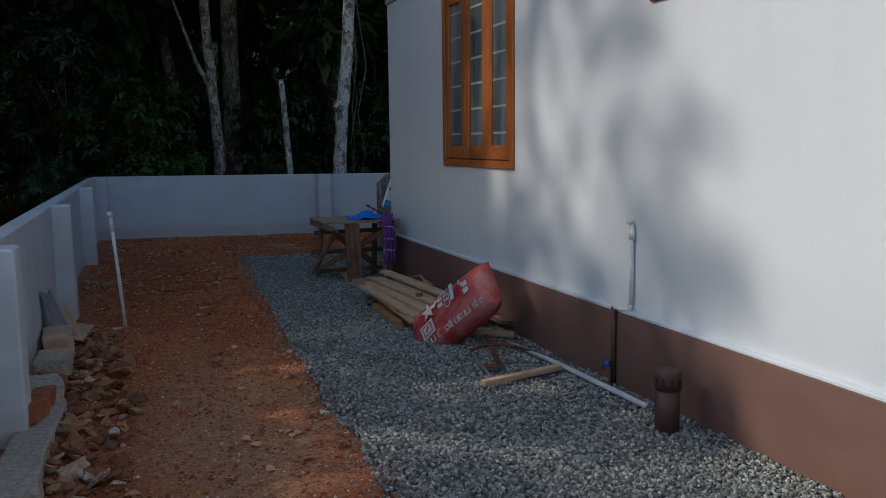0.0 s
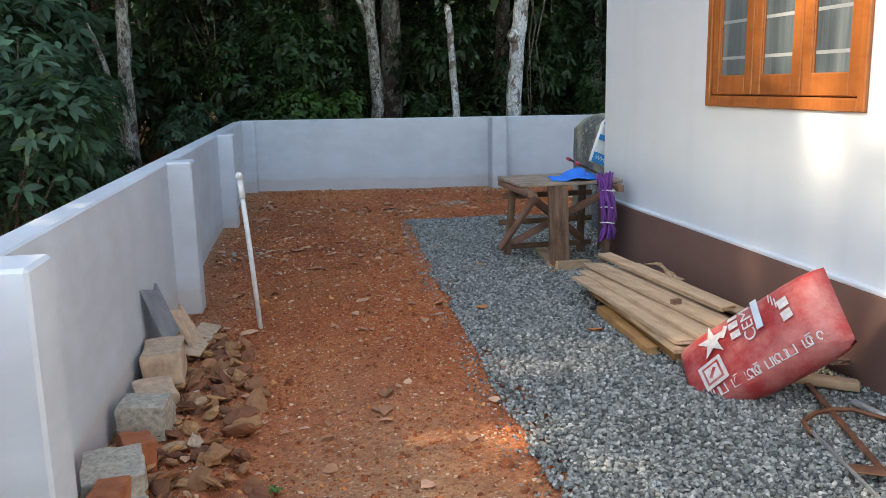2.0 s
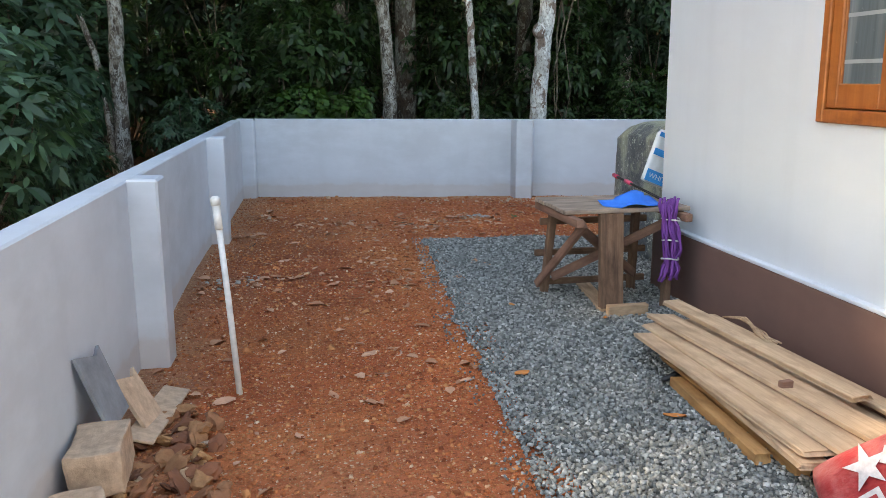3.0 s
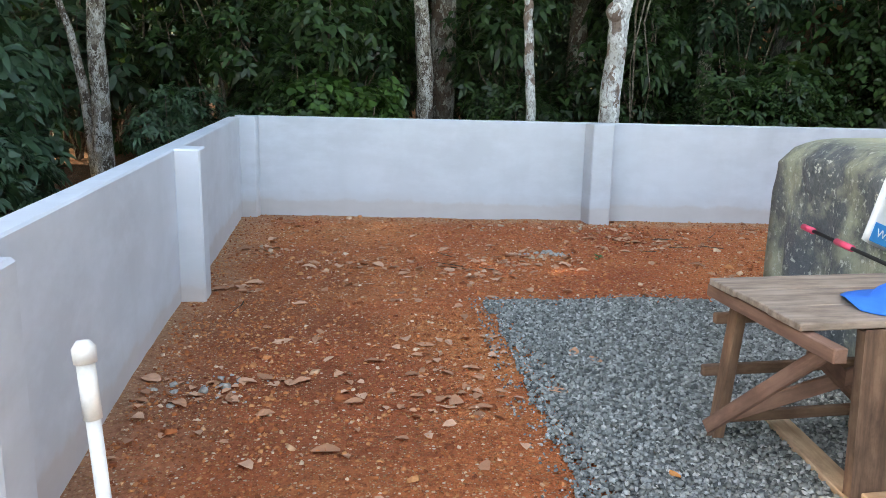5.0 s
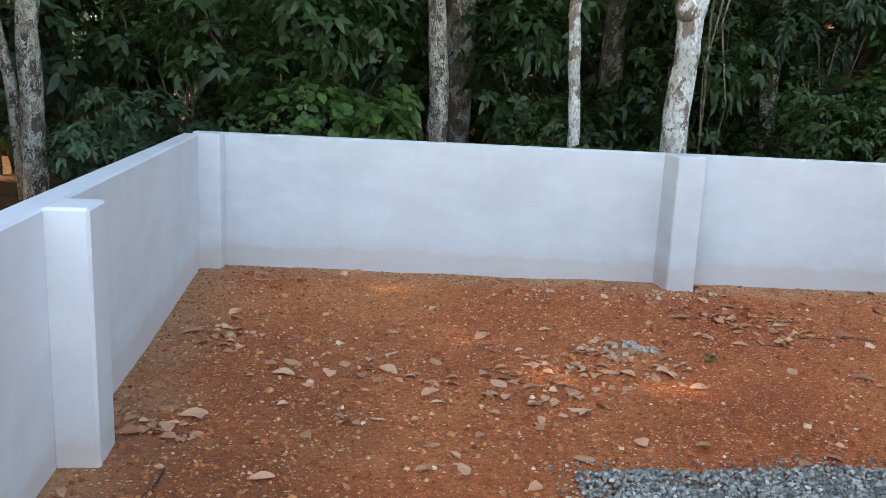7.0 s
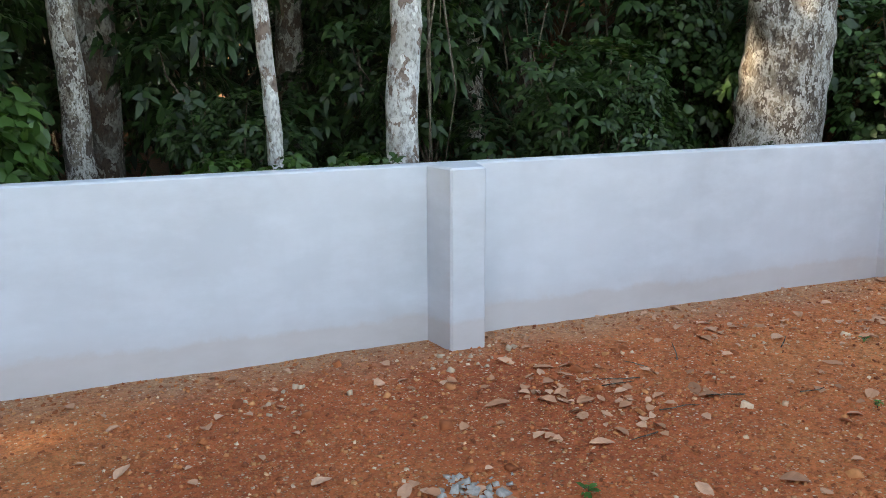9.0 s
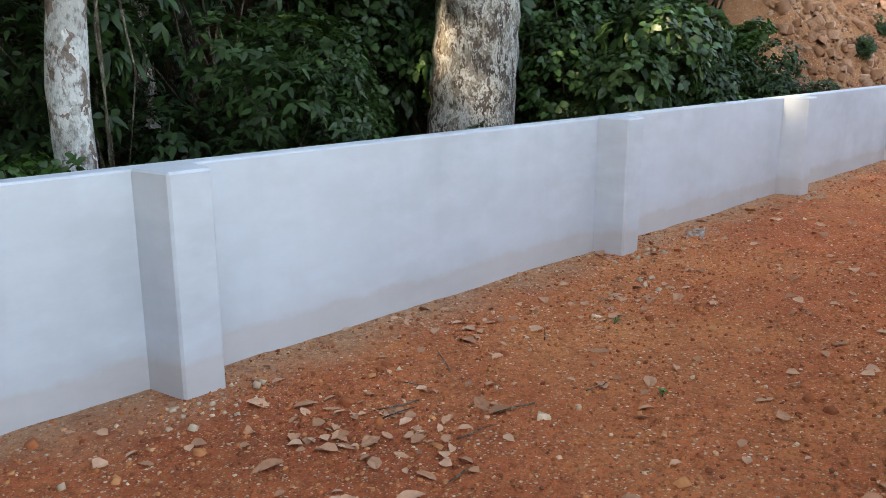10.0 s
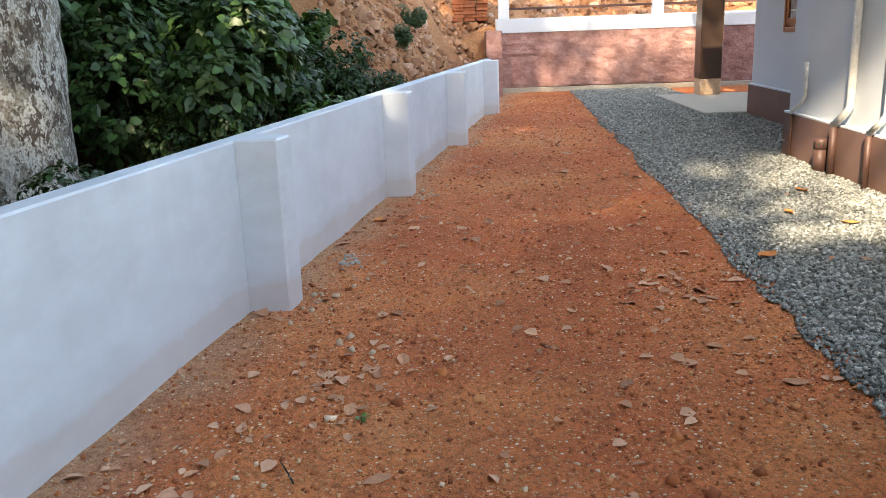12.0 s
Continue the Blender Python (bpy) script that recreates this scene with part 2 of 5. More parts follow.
def glass_material():
    m, n, l, b = material("figured_window_glass", 0.16, spec=0.6)
    v = coords(n, l)
    f = noise_tex(n, l, coords(n, l, (9, 9, 0.5)), 1.0, 5, 0.6)
    col = ramp(n, l, f, [(0.32, (0.055, 0.072, 0.082)), (0.52, (0.12, 0.15, 0.165)), (0.70, (0.22, 0.25, 0.265))])
    dust = noise_tex(n, l, v, 34, 6, 0.75)
    col = mix(n, l, ramp(n, l, dust, [(0.62, grey(0)), (0.72, grey(0.5))]), col, (0.42, 0.45, 0.46))
    l.new(col, b.inputs["Base Color"])
    bump(n, l, b, noise_tex(n, l, v, 60, 3), 0.25, 0.004)
    return m


GLASS = glass_material()
GRILLE = plain("pale_grille_paint", (0.30, 0.33, 0.345), 0.5)


def gravel_material(name, stones=True):
    m, n, l, b = material(name, 0.85, spec=0.25)
    v = world_coords(n, l)
    if stones:
        col = ramp(n, l, island(n), [(0.0, (0.07, 0.076, 0.073)), (0.45, (0.222, 0.230, 0.212)), (0.86, (0.36, 0.372, 0.35)), (1.0, (0.56, 0.565, 0.53))])
        col = mix(n, l, ramp(n, l, noise_tex(n, l, v, 90, 4), [(0.4, grey(0)), (0.7, grey(0.4))]), col, (0.14, 0.15, 0.15))
        bump(n, l, b, noise_tex(n, l, v, 160, 4), 0.4, 0.003)
    else:
        c = cells(n, l, v, 48, "F1", "Color")
        d = cells(n, l, v, 48)
        sep = n.new("ShaderNodeSeparateColor")
        l.new(c, sep.inputs[0])
        col = ramp(n, l, sep.outputs[0], [(0.0, (0.07, 0.075, 0.074)), (0.6, (0.17, 0.178, 0.175)), (1.0, (0.36, 0.37, 0.36))])
        bump(n, l, b, d, -1.0, 0.02)
    l.new(col, b.inputs["Base Color"])
    return m


GRAVEL = gravel_material("crushed_stone")
GRAVEL_BED = gravel_material("gravel_bed", False)


def pebble_material(name, stops, stain=0.7, own=0.25):
    m, n, l, b = material(name, 0.9, spec=0.2)
    f = mathn(n, l, "ADD", mathn(n, l, "MULTIPLY", island(n), 1 - own), mathn(n, l, "MULTIPLY", whim(n), own))
    col = ramp(n, l, f, stops)
    v = world_coords(n, l)
    col = mix(n, l, ramp(n, l, noise_tex(n, l, v, 30, 5, 0.7), [(0.42, grey(0)), (0.66, grey(stain))]), col, (0.20, 0.085, 0.04))
    l.new(col, b.inputs["Base Color"])
    bump(n, l, b, noise_tex(n, l, v, 70, 6, 0.7), 0.6, 0.006)
    return m


PEBBLE = pebble_material("earth_pebble", [(0.0, (0.22, 0.055, 0.024)), (0.5, (0.54, 0.16, 0.058)), (0.90, (0.66, 0.29, 0.12)), (1.0, (0.80, 0.62, 0.45))], 0.3, 0.0)
BANK_STONE = pebble_material("bank_stone", [(0.0, (0.16, 0.075, 0.045)), (0.45, (0.34, 0.16, 0.085)), (0.85, (0.48, 0.28, 0.18)), (1.0, (0.66, 0.58, 0.50))])
RUBBLE = pebble_material("laterite_rubble", [(0.0, (0.10, 0.055, 0.042)), (0.35, (0.26, 0.10, 0.055)), (0.65, (0.34, 0.165, 0.085)), (0.88, (0.46, 0.25, 0.115)), (1.0, (0.55, 0.48, 0.40))], 0.55, 0.9)
DRY_LEAF = pebble_material("dry_leaf", [(0.0, (0.22, 0.095, 0.055)), (0.40, (0.52, 0.255, 0.15)), (0.85, (0.74, 0.46, 0.32)), (1.0, (0.64, 0.30, 0.10))], 0.25, 0.5)
LEAF_DARK = leafy("dark_shrub_leaf", (0.007, 0.020, 0.010), (0.036, 0.082, 0.040))
LEAF_MID = leafy("green_shrub_leaf", (0.007, 0.022, 0.008), (0.044, 0.098, 0.030))
LEAF_BRIGHT = leafy("fresh_vine_leaf", (0.018, 0.056, 0.014), (0.070, 0.155, 0.034))
LEAF_WHORL = leafy("blue_green_leaf", (0.011, 0.032, 0.019), (0.056, 0.118, 0.066))
PALE_BARK = bark("pale_smooth_bark", (0.48, 0.47, 0.44), (0.66, 0.66, 0.64), (0.20, 0.13, 0.10), 0.5, 4.0)
GREY_BARK = bark("grey_bark", (0.10, 0.085, 0.07), (0.26, 0.25, 0.22), (0.08, 0.05, 0.035), 0.54, 5.0)
MOTTLED_BARK = bark("mottled_lichen_bark", (0.24, 0.205, 0.165), (0.52, 0.50, 0.46), (0.075, 0.052, 0.040), 0.51, 7.5)
STEM = bark("thin_brown_stem", (0.11, 0.085, 0.06), (0.22, 0.19, 0.15), (0.06, 0.04, 0.03), 0.55, 6.0)


# ---- building helpers ----
def finish(name, bm, mat, parent=None, label="", m=None, smooth=False):
    me = bpy.data.meshes.new(name)
    bm.normal_update()
    bm.to_mesh(me)
    bm.free()
    if smooth:
        me.polygons.foreach_set("use_smooth", [True] * len(me.polygons))
    me.materials.append(mat)
    ob = new(name, me)
    if m is not None:
        ob.matrix_basis = m
    if parent is not None:
        ob.parent = parent
    if label:
        ob["label"] = label
    return ob


def part(name, bm, mat, parent, label="", m=None, smooth=False):
    return finish(name, bm, mat, parent, label, m, smooth)


def empty(name, m=None):
    ob = new(name)
    ob.empty_display_size = 0.1
    if m is not None:
        ob.matrix_basis = m
    return ob


def box(x0, x1, y0, y1, z0, z1, bevel=0.0, bm=None, seg=1):
    own = bmesh.new()
    bmesh.ops.create_cube(own, size=1, matrix=Matrix.LocRotScale(((x0 + x1) / 2, (y0 + y1) / 2, (z0 + z1) / 2), None, (x1 - x0, y1 - y0, z1 - z0)))
    if bevel:
        bmesh.ops.bevel(own, geom=own.edges[:], offset=bevel, segments=seg, affect="EDGES", profile=0.6)
    return own if bm is None else merge(bm, own)


def merge(bm, other, m=None):
    me = bpy.data.meshes.new("scratch")
    if m is not None:
        bmesh.ops.transform(other, matrix=m, verts=other.verts)
    other.to_mesh(me)
    other.free()
    bm.from_mesh(me)
    bpy.data.meshes.remove(me)
    return bm


def tube(points, radii, sides=10, bm=None, cap=True, wob=0.0, rng=None):
    """A tapered tube along points."""
    bm = bm or bmesh.new()
    pts = [Vector(p) for p in points]
    if not hasattr(radii, "__len__"):
        radii = [radii] * len(pts)
    rings = []
    side = None
    for k, p in enumerate(pts):
        d = (pts[min(k + 1, len(pts) - 1)] - pts[max(k - 1, 0)]).normalized()
        ref = Vector((1, 0, 0)) if abs(d.x) < 0.8 else Vector((0, 1, 0))
        if side is None:
            side = d.cross(ref).normalized()
        side = (side - d * side.dot(d)).normalized()
        up = d.cross(side)
        ring = []
        for j in range(sides):
            a = 2 * math.pi * j / sides
            r = radii[k] * (1 + (rng.uniform(-wob, wob) if rng else 0))
            ring.append(bm.verts.new(p + side * (math.cos(a) * r) + up * (math.sin(a) * r)))
        rings.append(ring)
    for a, b in zip(rings, rings[1:]):
        for j in range(sides):
            bm.faces.new((a[j], a[(j + 1) % sides], b[(j + 1) % sides], b[j]))
    if cap:
        bm.faces.new(rings[0][::-1])
        bm.faces.new(rings[-1])
    return bm


def from_arrays(name, verts, faces_flat, counts, mat, smooth=False):
    me = bpy.data.meshes.new(name)
    verts = np.asarray(verts, np.float32)
    me.vertices.add(len(verts))
    me.vertices.foreach_set("co", verts.ravel())
    me.loops.add(len(faces_flat))
    me.loops.foreach_set("vertex_index", np.asarray(faces_flat, np.int32))
    me.polygons.add(len(counts))
    counts = np.asarray(counts, np.int32)
    me.polygons.foreach_set("loop_start", np.concatenate([[0], np.cumsum(counts)[:-1]]).astype(np.int32))
    me.update(calc_edges=True)
    me.validate()
    me.materials.append(mat)
    if smooth:
        me.polygons.foreach_set("use_smooth", [True] * len(me.polygons))
    return me


def unit(v):
    return v / np.maximum(np.linalg.norm(v, axis=1, keepdims=True), 1e-9)


def leaves_mesh(name, base, along, normal, length, width, mat, fold=0.25, droop=0.35, detail=2):
    """Folded, drooping leaf blades: one for each row of base, along, normal."""
    n = len(base)
    along = unit(along)
    side = unit(np.cross(along, normal))
    normal = np.cross(side, along)
    length, width = np.asarray(length).reshape(-1, 1) * np.ones((n, 1)), np.asarray(width).reshape(-1, 1) * np.ones((n, 1))
    down = np.array([[0, 0, -1.0]])

    def point(u, v):
        return base + along * length * u + side * width * v + normal * abs(v) * width * fold + down * length * droop * u * u
    if detail < 2:
        if detail == 1:
            cols = [point(0, 0), point(0.34, -0.48), point(0.34, 0.48), point(0.70, -0.40), point(0.70, 0.40), point(1, 0)]
            tri, size = np.array([0, 2, 1, 1, 2, 4, 3, 3, 4, 5]), [3, 4, 3]
        else:
            cols = [point(0, 0), point(0.45, -0.5), point(0.45, 0.5), point(1, 0)]
            tri, size = np.array([0, 2, 3, 0, 3, 1]), [3, 3]
        faces = (np.arange(n)[:, None] * len(cols) + tri[None]).ravel()
        return from_arrays(name, np.stack(cols, 1).reshape(-1, 3), faces, np.tile(size, n), mat)
    cols = [point(0, 0), point(0.3, -0.46), point(0.3, 0.46), point(0.68, -0.40), point(0.68, 0.40), point(1, 0), point(0.34, 0), point(0.68, 0)]
    verts = np.stack(cols, 1).reshape(-1, 3)
    tri = np.array([0, 6, 1, 0, 2, 6, 1, 6, 7, 3, 6, 2, 4, 7, 3, 7, 5, 7, 4, 5])
    faces = (np.arange(n)[:, None] * 8 + tri[None]).ravel()
    counts = np.tile([3, 3, 4, 4, 3, 3], n)
    return from_arrays(name, verts, faces, counts, mat)


def scatter_rocks(name, at, sizes, mat, rng, flat=0.7):
    """Angular chips: jittered boxes at the places given, joined."""
    n = len(at)
    cube = np.array([(x, y, z) for x in (-1, 1) for y in (-1, 1) for z in (-1, 1)], float) * 0.5
    v = cube[None] * rng.uniform(0.55, 1.25, (n, 8, 3))
    v *= (np.asarray(sizes).reshape(-1, 1) * rng.uniform(0.7, 1.3, (n, 3)) * np.array([1, 1, flat]))[:, None]
    a, t, s = rng.uniform(0, 6.283, n), rng.uniform(-0.6, 0.6, n), rng.uniform(-0.6, 0.6, n)
    ca, sa, ct, st, cs, ss = np.cos(a), np.sin(a), np.cos(t), np.sin(t), np.cos(s), np.sin(s)
    rz = np.stack([np.stack([ca, -sa, 0 * a], 1), np.stack([sa, ca, 0 * a], 1), np.stack([0 * a, 0 * a, 1 + 0 * a], 1)], 1)
    rx = np.stack([np.stack([1 + 0 * a, 0 * a, 0 * a], 1), np.stack([0 * a, ct, -st], 1), np.stack([0 * a, st, ct], 1)], 1)
    ry = np.stack([np.stack([cs, 0 * a, ss], 1), np.stack([0 * a, 1 + 0 * a, 0 * a], 1), np.stack([-ss, 0 * a, cs], 1)], 1)
    v = np.einsum("nij,nkj->nki", rz @ rx @ ry, v) + np.asarray(at)[:, None]
    quad = np.array([0, 1, 3, 2, 4, 6, 7, 5, 0, 4, 5, 1, 2, 3, 7, 6, 1, 5, 7, 3])
    faces = (np.arange(n)[:, None] * 8 + quad[None]).ravel()
    return from_arrays(name, v.reshape(-1, 3), faces, np.full(n * 5, 4), mat)


# ---- the plan ----
LEFT_X, WALL_H, WALL_T, BACK_H = -0.62, 0.975, 0.125, 0.985
BACK = pose(-0.60, 15.12, 0, 0, 0.3, -8.93)
LEFT = pose(-0.58, 15.05, 0, 0, 0, -0.945)
BACK_INV = BACK.inverted()
HOUSE_X, HOUSE_Y = 2.70, 9.185
FRONT_X = 21.0


def gravel_left(y):
    return 0.82 + 0.030 * y + 0.0012 * y * y + 0.10 * noise.noise(Vector((0, y * 0.9, 4))) + 0.05 * noise.noise(Vector((3, y * 3.1, 1)))


def gravel_back(x):
    return 11.26 - 0.045 * (x - 1.3) + 0.09 * noise.noise(Vector((x * 0.8, 0, 2))) + 0.05 * noise.noise(Vector((x * 2.9, 5, 0)))


def in_gravel(x, y):
    return x > gravel_left(y) and y < gravel_back(x) and not (x > HOUSE_X and y < (HOUSE_Y if x < 11.28 else 8.3)) and x < FRONT_X


def smoothstep(v, a, b):
    u = min(1, max(0, (v - a) / (b - a)))
    return u * u * (3 - 2 * u)


def ground_z(x, y):
    """Level yard, rising as a bank behind the far end and behind the front wall."""
    p = BACK_INV @ Vector((x, y, 0))
    z = 0.0
    if p.y > 0.3:
        z = smoothstep(p.x, 8, 13.5) * min(4.2, (p.y - 0.3) * (0.55 + 0.9 * smoothstep(p.x, 11.5, 14)))
    if x > FRONT_X + 0.2 and y > -12:
        z = max(z, min(4.5, 1.35 + (x - FRONT_X - 0.2) * 0.22))
    if z > 0:
        z += (0.26 * noise.noise(Vector((x * 0.9, y * 0.9, 0))) + 0.16 * noise.noise(Vector((x * 2.3, y * 2.3, 4))) + 0.07 * noise.noise(Vector((x * 5.7, y * 5.7, 8)))) * min(1, z)
    if p.y < 0.3 and x < FRONT_X:
        z -= 0.065 * max((1 - smoothstep(x, -0.3, 1.3)) * (1 - smoothstep(y, 8.5, 10.5)), smoothstep(y, 11.0, 13.2))
    if -1.0 < x < FRONT_X and p.y < 0.2:
        z += 0.014 * noise.noise(Vector((x * 1.6, y * 1.6, 3))) + 0.007 * noise.noise(Vector((x * 6, y * 6, 7)))
    return z


def ground():
    xs = np.concatenate([np.linspace(-300, -24, 18), np.linspace(-18, -2, 17), np.arange(-1.6, 9, 0.1), np.arange(9, 23, 0.16), np.arange(23.2, 30, 0.4), np.linspace(32, 300, 18)])
    ys = np.concatenate([np.linspace(-300, -20, 14), np.linspace(-14, 2, 17), np.arange(2.3, 15.2, 0.1), np.arange(15.36, 19.2, 0.16), np.arange(19.5, 32, 0.4), np.linspace(36, 300, 18)])
    verts = [(x, y, ground_z(x, y)) for y in ys for x in xs]
    nx, ny = len(xs), len(ys)
    faces, soil = [], []
    for j in range(ny - 1):
        for i in range(nx - 1):
            faces += [j * nx + i, j * nx + i + 1, (j + 1) * nx + i + 1, (j + 1) * nx + i]
            x, y = (xs[i] + xs[i + 1]) / 2, (ys[j] + ys[j + 1]) / 2
            p = BACK_INV @ Vector((x, y, 0))
            red = (x > LEFT_X - 0.3 and p.y < 0.1) or (p.x > 11.6 + noise.noise(Vector((x, y, 0))) and y < 30)
            soil.append(1 if not red else 2 if p.y > 0.1 or x > FRONT_X else 0)
    me = from_arrays("ground", verts, faces, np.full(len(soil), 4), EARTH, True)
    me.materials.append(FOREST)
    me.materials.append(BANK_EARTH)
    me.polygons.foreach_set("material_index", soil)
    # pale dusty soil along the foot of the walls and where gravel was spilt
    dust = me.attributes.new("dust", "FLOAT", "POINT")
    values = []
    left_inv = LEFT.inverted()
    for x, y, z in verts:
        w = max(1 - abs((BACK_INV @ Vector((x, y, 0))).y) / 0.42, 1 - abs((left_inv @ Vector((x, y, 0))).x) / 0.48) + 0.5 * noise.noise(Vector((x * 3, y * 3, 2)))
        spill = (1.15 + 0.8 * noise.noise(Vector((x * 2, y * 2, 9)))) * math.exp(-((x - 0.45) / 0.55) ** 2 - ((y - 4.4) / 1.7) ** 2)
        values.append(min(1, max(0, w, spill)))
    dust.data.foreach_set("value", values)
    # brown rotted litter trodden into the corner beside the west wall
    mulch = me.attributes.new("mulch", "FLOAT", "POINT")
    mulch.data.foreach_set("value", [min(1, max(0, (0.9 + 1.1 * noise.noise(Vector((x * 1.9, y * 1.9, 13)))) * math.exp(-((x - 0.05) / 0.75) ** 2 - ((y - 10.7) / 2.6) ** 2))) for x, y, z in verts])
    tagged(new("ground", me), "trodden red laterite earth of the yard", "ground", kind="structure")


ground()


def gravel():
    rng = np.random.default_rng(3)
    xs, ys = np.arange(0.6, 21.01, 0.1), np.arange(-4, 11.6, 0.1)
    bm = bmesh.new()
    grid = {}
    for i, x in enumerate(xs):
        for j, y in enumerate(ys):
            if in_gravel(x, y) and in_gravel(x - 0.07, y) and in_gravel(x, y + 0.07):
                grid[i, j] = bm.verts.new((x, y, ground_z(x, y) + 0.014))
    for (i, j) in grid:
        q = [(i, j), (i + 1, j), (i + 1, j + 1), (i, j + 1)]
        if all(k in grid for k in q):
            bm.faces.new([grid[k] for k in q])
    bed = tagged(finish("gravel_bed", bm, GRAVEL_BED), "bed of grey crushed stone laid beside the house", "gravel", kind="structure")
    at, size = [], []
    for x0, x1, y0, y1, per, s in ((0.6, 3.9, 2.2, 11.5, 5200, 0.0135), (3.9, 8.2, 8.9, 11.5, 3400, 0.0165), (8.2, 12.5, 8.2, 11.5, 2900, 0.0165), (12.5, 21, 8.0, 11.3, 1000, 0.020)):
        n = int((x1 - x0) * (y1 - y0) * per)
        px, py = rng.uniform(x0, x1, n), rng.uniform(y0, y1, n)
        for x, y, r in zip(px, py, rng.random(n)):
            ex, ey = x - gravel_left(y), gravel_back(x) - y
            near = min(ex, ey)
            if (in_gravel(x, y) and near > 0.0) or (-0.12 < near <= 0.0 and r < 0.10 and ey > -0.12 and x < HOUSE_X):
                at.append((x, y, ground_z(x, y) + 0.014 + 0.012 * r * (near > 0.03)))
                size.append(s * (0.7 + 0.6 * r))
    ob = new("gravel_stones", scatter_rocks("gravel_stones", at, size, GRAVEL, rng))
    tagged(ob, "loose grey-blue crushed stone chips", "gravel", kind="stuff")


gravel()


# ---- compound walls ----
def pilaster(parent, x0, x1, y0, y1, z, taper=0.0):
    """A plastered pier, a little wider where it meets the wall."""
    bm = box(x0, x1, y0, y1, -0.3, z, 0.012)
    for v in bm.verts:
        if v.co.y > (y0 + y1) / 2:
            v.co.x += taper if v.co.x > (x0 + x1) / 2 else -taper
    return part("pilaster", bm, WHITE, parent)


left_wall = tagged(finish("wall_west", box(-WALL_T, 0, -24, 0.03, -0.3, WALL_H, 0.01), WHITE, m=LEFT), "low white-painted compound wall with pilasters", "wall", kind="structure")
for y in (-5.58, -2.18, 1.22, 4.73, 8.12, 11.41):
    pilaster(left_wall, -0.01, 0.157, y - 15.02, y - 14.79, WALL_H + 0.004)
back_wall = tagged(finish("wall_north", box(-0.05, 18.75, 0, WALL_T, -0.4, BACK_H, 0.01), WHITE, m=BACK), "low white-painted compound wall with pilasters", "wall", kind="structure")
for s, w in ((0.005, 0.20), (3.665, 0.215), (7.27, 0.215), (10.60, 0.215), (14.02, 0.215), (17.73, 0.215)):
    pilaster(back_wall, s, s + w, -0.24 if s > 1 else -0.15, 0.01, BACK_H + 0.004, 0.045 if s > 1 else 0.0)

# ---- house ----
def house():
    top = 3.0
    def wall(name, x0, x1, y0, y1, holes=(), axis="y", label="white-painted plastered house wall"):
        """A wall of boxes round its openings; holes as (from, to, z0, z1) along axis."""
        bm = bmesh.new()
        z0 = 0.49
        cuts = sorted(holes)
        lo, hi = (y0, y1) if axis == "y" else (x0, x1)
        def put(a, b, c, d):
            if b - a > 1e-4 and d - c > 1e-4:
                if axis == "y":
                    box(x0, x1, a, b, c, d, bm=bm)
                else:
                    box(a, b, y0, y1, c, d, bm=bm)
        p = lo
        for a, b, c, d in cuts:
            put(p, a, z0, top)
            put(a, b, z0, c)
            put(a, b, d, top)
            p = b
        put(p, hi, z0, top)
        bmesh.ops.remove_doubles(bm, verts=bm.verts, dist=1e-4)
        return tagged(finish(name, bm, HOUSE_WHITE), label, "wall", kind="structure")
    wall("wall_house_west", HOUSE_X + 0.04, HOUSE_X + 0.24, -8, HOUSE_Y - 0.04, [(5.84, 7.36, 1.28, 2.86), (3.45, 4.06, 2.25, 2.85)])
    wall("wall_house_north", HOUSE_X + 0.24, 11.24, HOUSE_Y - 0.24, HOUSE_Y - 0.04, axis="x")
    wall("wall_house_east", 11.04, 11.24, 8.26, HOUSE_Y - 0.24)
    wall("wall_house_north_3", 11.24, 15.2, 8.06, 8.26, [(13.35, 13.98, 1.27, 2.6)], axis="x")
    wall("wall_house_front", 15.0, 15.2, -8, 8.06)
    wall("wall_house_south", HOUSE_X + 0.24, 15.0, -8, -7.8, axis="x")
    for name, b in (("plinth_west", (HOUSE_X, HOUSE_X + 0.3, -8.02, HOUSE_Y)), ("plinth_north", (HOUSE_X + 0.3, 11.28, HOUSE_Y - 0.3, HOUSE_Y)),
                    ("plinth_north_3", (11.28, 15.24, 8.0, 8.30)), ("plinth_front", (14.9, 15.24, -8.02, 8.0))):
        pl = tagged(finish(name, box(*b, -0.2, 0.47, 0.004), PLINTH), "dark brown painted house plinth", "plinth", kind="structure")
        part("ledge", box(b[0] - 0.001, b[1] + 0.001, b[2], b[3] + 0.001, 0.4705, 0.492, 0.004), HOUSE_WHITE, pl, "white-painted ledge")
    tagged(finish("roof", box(HOUSE_X + 0.02, 15.4, -8.1, HOUSE_Y - 0.02, 3.0, 3.2, 0.01), GREY_BAND), "flat grey concrete roof slab", "roof", kind="structure")


house()


